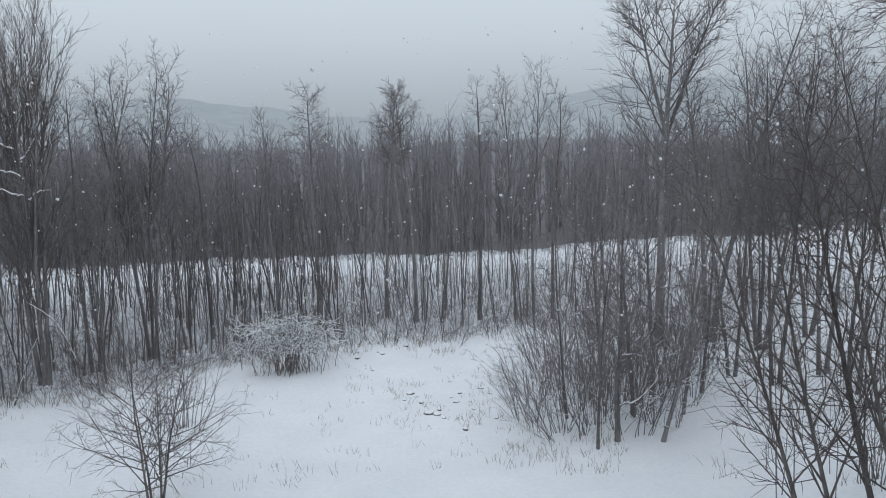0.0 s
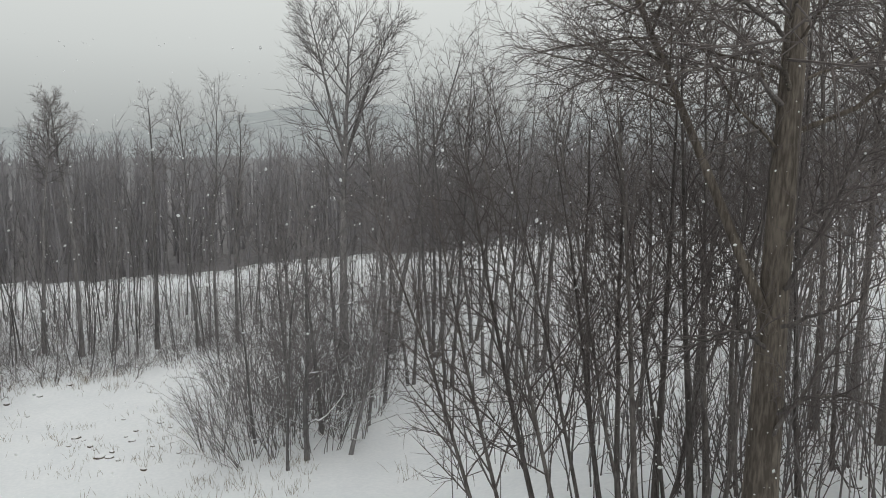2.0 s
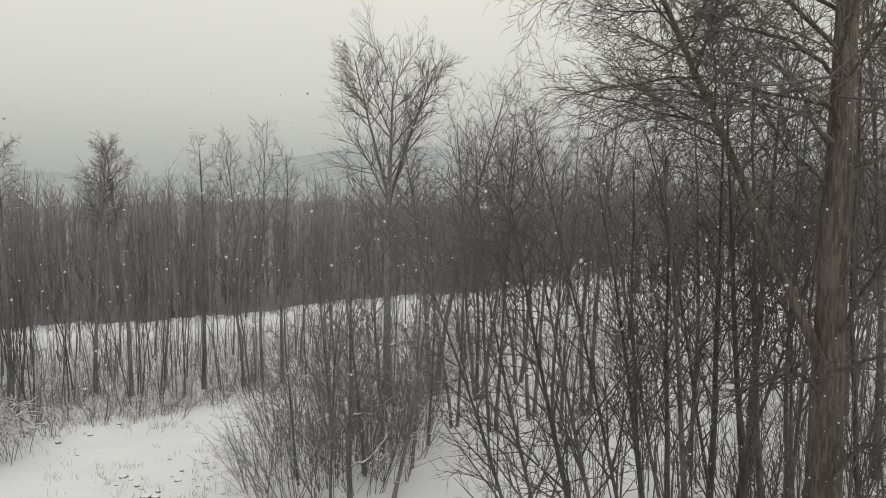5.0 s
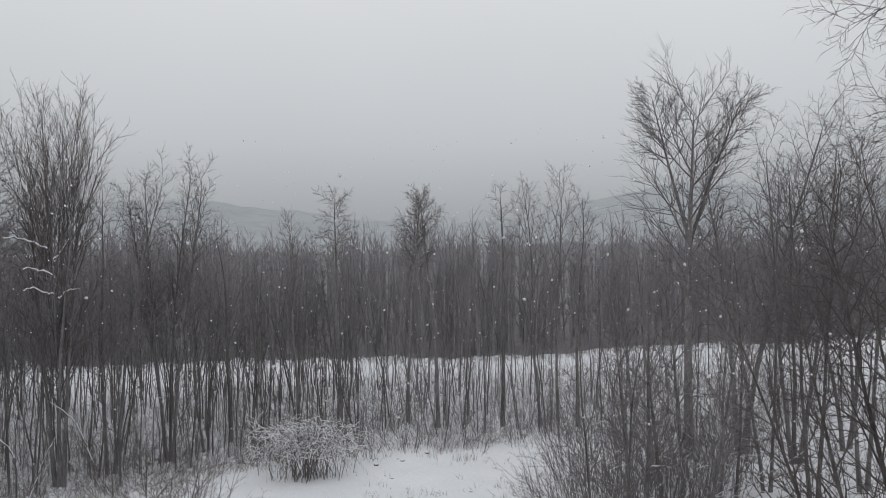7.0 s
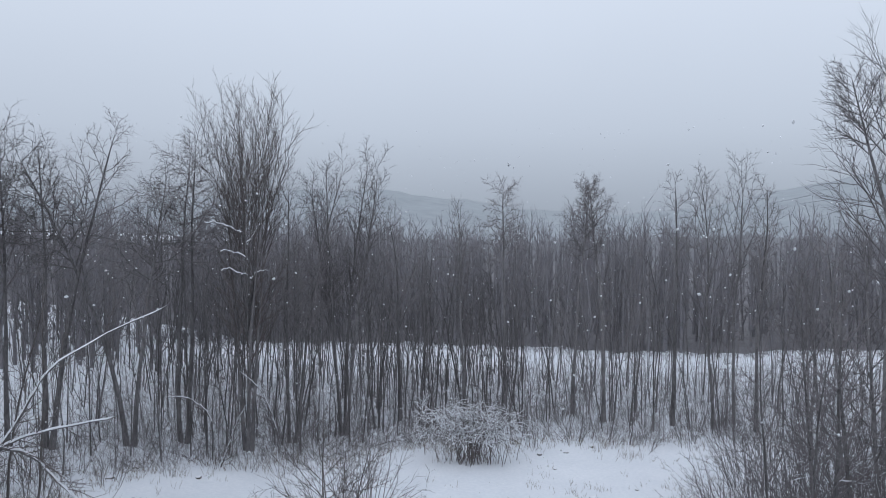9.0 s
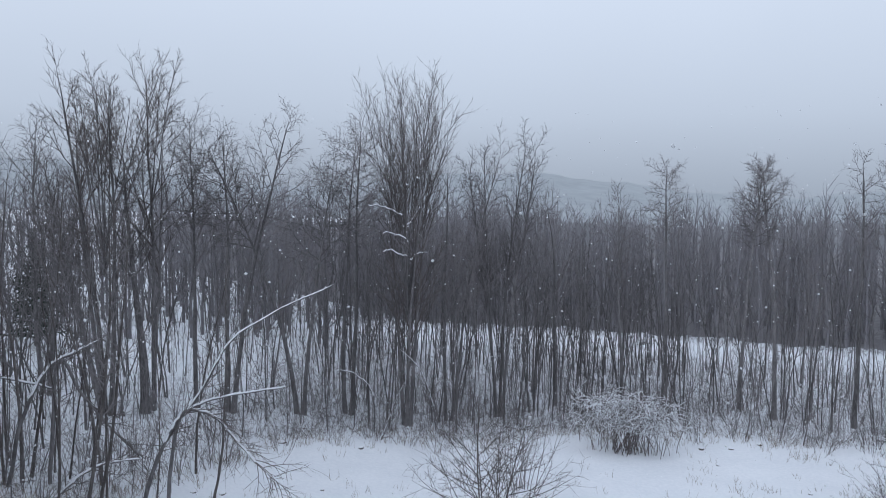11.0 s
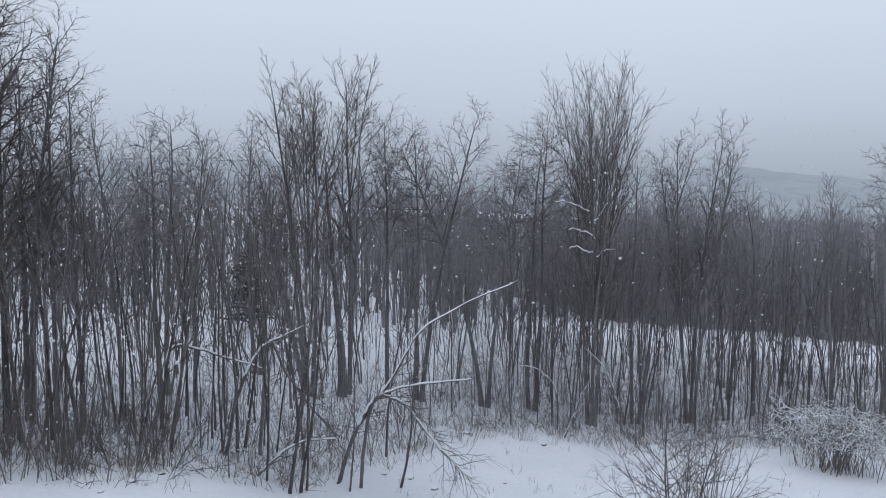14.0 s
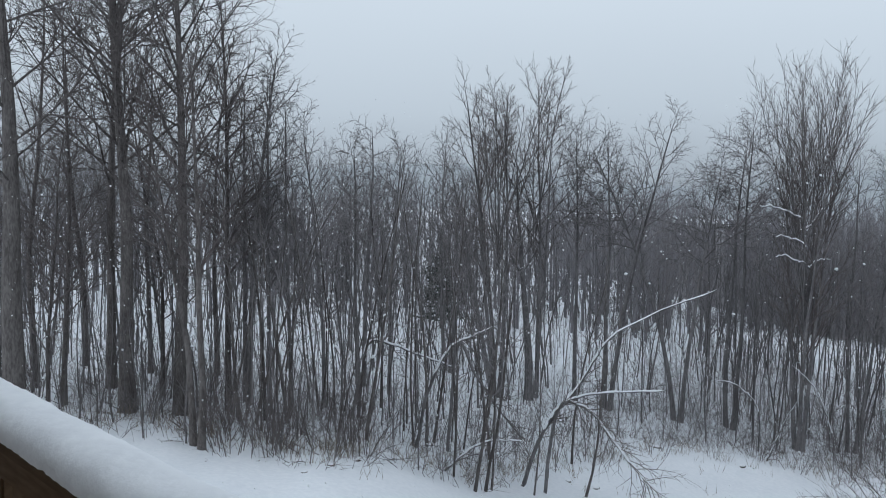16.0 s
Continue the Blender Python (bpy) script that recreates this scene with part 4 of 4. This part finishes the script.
bent_stem([rooted(-27.2, 29.4), ahead(-27.4, -15.0, 29.2), ahead(-28.4, -12.4, 29.0), ahead(-30.0, -10.8, 28.8)], 0.03, "leaning dead stem dusted with snow", 0.6)

# snowy low limbs of the vase-shaped tree
for a0, e0, a1, e1 in ((-29.8, -0.6, -32.6, 0.2), (-29.4, -2.6, -31.4, -1.9), (-29.6, -3.8, -31.4, -3.3), (-29.2, -4.0, -27.9, -3.4), (-29.4, -1.5, -28.3, 0.0)):
    p0, p1 = np.array(ahead(a0, e0, 29.6)), np.array(ahead(a1, e1, 29.2))
    base = np.array(vase.matrix_world.translation)
    P = curve_points([p0, p0 * 0.5 + p1 * 0.5 + np.array([0, 0, 0.12]), p1], 12)[None] - base
    P = P + R3.normal(0, 0.03, P.shape)
    W = np.linspace(0.03, 0.012, P.shape[1])[None]
    limb = part("snowy_limb", mesh_of("snowy_limb", *tubes([(P, W, 6)])), BARK, vase, "low limb under snow")
    Q = P.copy()
    Q[:, :, 2] += 0.03 + R3.normal(0, 0.008, Q[:, :, 2].shape)
    part("snow", mesh_of("snow", *tubes([(Q, W * 0.9 * R3.uniform(0.6, 1.4, W.shape) + 0.008, 6)])), SNOW_ON, limb, "snow lying on the limb")


# ---- a spruce inside the woods ----
def spruce(az, D, el):
    h = tall(az, D, el)
    root = new("spruce")
    rng = np.random.default_rng(int(D * 10))
    S = np.stack([np.zeros(8), np.zeros(8), np.linspace(-0.2, h, 8)], -1)[None]
    SR = np.linspace(0.12, 0.01, 8)[None]
    part("trunk", mesh_of("trunk", *tubes([(S, SR, 6)])), BARK_DARK, root)
    A, AR, AL = shoots(rng, S, SR, 90, 0.10, 0.98, 82, np.array([h * 0.27]), 4, 0.05, -0.03, 0.4, 0.01, lambda u: 1.05 - u)
    B, BR, BL = shoots(rng, A, AR * 0 + 0.03, 9, 0.1, 1.0, 45, AL * 0.35, 3, 0.08, -0.05, 1.0, 0.02)
    tagged(part("needles", mesh_of("needles", *tubes([(A, AR + 0.02, 3), (B, BR + 0.015, 3)])), NEEDLES, root, "dark green needled branches"), kind="stuff")
    root.location = spot(az, D)
    tagged(root, "small dark green spruce among bare trees", "tree")


spruce(-55.5, 42, -1.6)


# ---- clods, weeds and grass in the clearing ----
def clod(rng, az, D, size):
    bm = bmesh.new()
    bmesh.ops.create_icosphere(bm, subdivisions=2, radius=1)
    for v in bm.verts:
        k = 1 + 0.35 * noise.noise(v.co * 1.7 + Vector((az, D, 0)))
        v.co = Vector((v.co.x * k * size, v.co.y * k * size * 0.7, v.co.z * k * size * 0.45))
    root = new("clod")
    part("earth", bm_mesh("earth", bm), EARTH, root)
    bm = bmesh.new()
    bmesh.ops.create_icosphere(bm, subdivisions=2, radius=1)
    for v in bm.verts:
        k = 1 + 0.25 * noise.noise(v.co * 2.1 + Vector((D, az, 3)))
        v.co = Vector((v.co.x * k * size * 0.75, v.co.y * k * size * 0.6, v.co.z * k * size * 0.2 + size * 0.36))
    part("snow_cap", bm_mesh("snow_cap", bm), SNOW_ON, root, "cap of snow")
    x, y, z = spot(az, D)
    root.matrix_world = pose(x, y, z - size * 0.12, 0, 0, rng.uniform(0, 360))
    tagged(root, "dark clod of earth capped with snow", "clod", "clods in the snow")


for az, D, size in ((-3.1, 24.5, .16), (-2.6, 24.2, .10), (-1.6, 22.4, .20), (-1.0, 22.3, .16), (-0.8, 22.7, .10), (0.6, 23.6, .14), (1.3, 21, .12), (0.2, 24, .09), (2.0, 22.8, .10), (-4.5, 26, .10),
                    (-37.0, 20.2, .15), (-41.5, 20.3, .13), (-36, 21.5, .09), (-43.4, 21, .13), (-45.5, 21.2, .10), (-7.2, 29, .14), (-3.3, 30.5, .16), (-64, 15.5, .09), (-66, 15.0, .08),
                    (-69.5, 15.8, .07), (-62, 16, .09), (54.5, 14, .12), (-39, 26, .18), (-33, 26, .13),
                    (-3.6, 23.8, .08), (-2.2, 23.4, .13), (-1.9, 23.0, .07), (-0.4, 22.0, .12), (0.9, 24.4, .11), (1.8, 23.6, .08), (2.6, 24.8, .12), (3.3, 24.2, .09), (0.1, 25.6, .08),
                    (-6.0, 27.5, .09), (3.8, 22.0, .08), (-5.2, 29.5, .12)):
    clod(R3, az, D, size)


def grass():
    rng = np.random.default_rng(77)
    lots = []

    def tuft(a, D, n, h):
        x, y, z = spot(a, D)
        st = np.array([x, y, z - 0.03]) + rng.normal(0, 0.14, (n, 3)) * np.array([1, 1, 0])
        way = np.stack([rng.normal(0, 0.35, n), rng.normal(0, 0.35, n), np.ones(n)], -1)
        P = paths(rng, st, way, rng.uniform(0.4, 1.1, n) * h, 3, 0.12, -0.06)
        R = np.repeat(np.array([[0.005, 0.004, 0.002]]), n, 0)
        lots.append((P, R, 3))
    for k in range(80):
        tuft(rng.uniform(2, 14), rng.uniform(17, 24), 6, 0.4)
    for k in range(170):
        tuft(rng.uniform(-45, 8), rng.uniform(17, 31), 5, 0.35)
    for k in range(260):
        a = rng.uniform(-88, 5)
        tuft(a, wood_edge(a) + rng.normal(0.6 if a < -45 else -1.3, 0.7), 9, 0.55)
    for k in range(40):
        tuft(rng.uniform(-5, 5), rng.uniform(21, 26), 7, 0.25)
    for k in range(60):
        tuft(rng.uniform(20, 56), rng.uniform(16, 32), 8, 0.5)
    stuff("dead_grass", lots, STRAW, "dry tan grass stalks poking through the snow", "grass")


grass()


# ---- the deck: rail with a ridge of snow ----
def box(bm, size, at, bevel=0.006):
    g = bmesh.ops.create_cube(bm, size=1)
    for v in g["verts"]:
        v.co = Vector((v.co.x * size[0] + at[0], v.co.y * size[1] + at[1], v.co.z * size[2] + at[2]))
    es = list({e for v in g["verts"] for e in v.link_edges})
    bmesh.ops.bevel(bm, geom=es, offset=bevel, segments=2, affect="EDGES")


RAIL_Z = EYE_Z - 0.60
rail = new("deck_rail")


def beam(name, size, at, parent, label=""):
    bm = bmesh.new()
    box(bm, size, at)
    return part(name, bm_mesh(name, bm), WOOD, parent, label)


beam("cap_board", (5.5, 0.14, 0.038), (-2.25, 0.0, -0.019), rail)
beam("side_board", (5.5, 0.038, 0.09), (-2.25, -0.03, -0.085), rail)
beam("lower_board", (5.5, 0.038, 0.09), (-2.25, -0.03, -0.84), rail)
for k in range(5):
    beam("post", (0.09, 0.09, 0.98), (-4.9 + k * 1.33, 0.02, -0.53), rail)
for k in range(40):
    beam("baluster", (0.035, 0.035, 0.78), (-4.85 + k * 0.133, 0.012, -0.47), rail)


def rail_snow():
    rng = np.random.default_rng(3)
    n, m = 240, 17
    x = np.linspace(-5.0, 0.5, n)
    th = np.linspace(0, np.pi, m)
    wob = np.interp(x, np.linspace(-5, 0.5, 40), rng.normal(0, 0.0015, 40))
    wid = 0.083 + np.interp(x, np.linspace(-5, 0.5, 55), rng.normal(0, 0.0012, 55))
    hi = 0.072 + np.interp(x, np.linspace(-5, 0.5, 34), rng.normal(0, 0.002, 34))
    Y = np.sign(np.cos(th))[None] * np.abs(np.cos(th))[None] ** 0.75 * wid[:, None] + wob[:, None]
    Z = np.sin(th)[None] ** 0.8 * hi[:, None] + 0.002
    Y += rng.normal(0, 0.0012, Y.shape)
    Z += np.abs(rng.normal(0, 0.0012, Z.shape))
    v = np.stack([np.repeat(x[:, None], m, 1), Y, Z], -1).reshape(-1, 3)
    i = np.arange(n - 1)[:, None] * m
    j = np.arange(m - 1)[None]
    q = np.stack([i + j, i + j + 1, i + m + j + 1, i + m + j], -1).reshape(-1, 4)
    me = mesh_of("snow_ridge", v, q)
    me.materials.append(SNOW_ON)
    return tagged(new("snow_ridge", me), "smooth rounded ridge of snow lying on the deck rail", "snow")


ridge = rail_snow()
RAIL_POSE = pose(0.0, 0.68, RAIL_Z, 0, 0, 12.5)
rail.matrix_world = RAIL_POSE
ridge.matrix_world = RAIL_POSE
tagged(rail, "weathered brown wooden deck rail under a ridge of snow", "railing")

deck = new("deck")
for k in range(16):
    beam("deck_board", (5.5, 0.138, 0.036), (-2.25, -0.05 - k * 0.145, -0.97), deck)
for k in range(3):
    beam("deck_post", (0.14, 0.14, 3.4), (-4.6 + k * 2.4, -0.10, -2.70), deck)
beam("joist", (5.5, 0.045, 0.2), (-2.25, -0.06, -1.09), deck)
deck.matrix_world = RAIL_POSE
tagged(deck, "weathered wooden deck boards under snow", "deck")


# ---- snowflakes in the air ----
def flakes():
    rng = np.random.default_rng(41)
    n = 4200
    az = np.radians(rng.uniform(-100, 70, n))
    D = 3.0 + 12.0 * rng.random(n) ** 0.7
    el = np.radians(rng.uniform(-24, 8, n))
    c = np.stack([D * np.sin(az), D * np.cos(az), EYE_Z + D * np.tan(el)], -1)
    d = unit(rng.normal(0, 1, (n, 3)))
    size = (0.0045 + 0.008 * rng.random(n) ** 3)[:, None]
    P = np.stack([c - d * size, c, c + d * size], 1)
    R = np.concatenate([size * 0.3, size * 0.8, size * 0.3], 1)
    stuff("snowflakes", [(P, R, 5)], FLAKE, "loose white flakes of falling snow", "snow")


flakes()
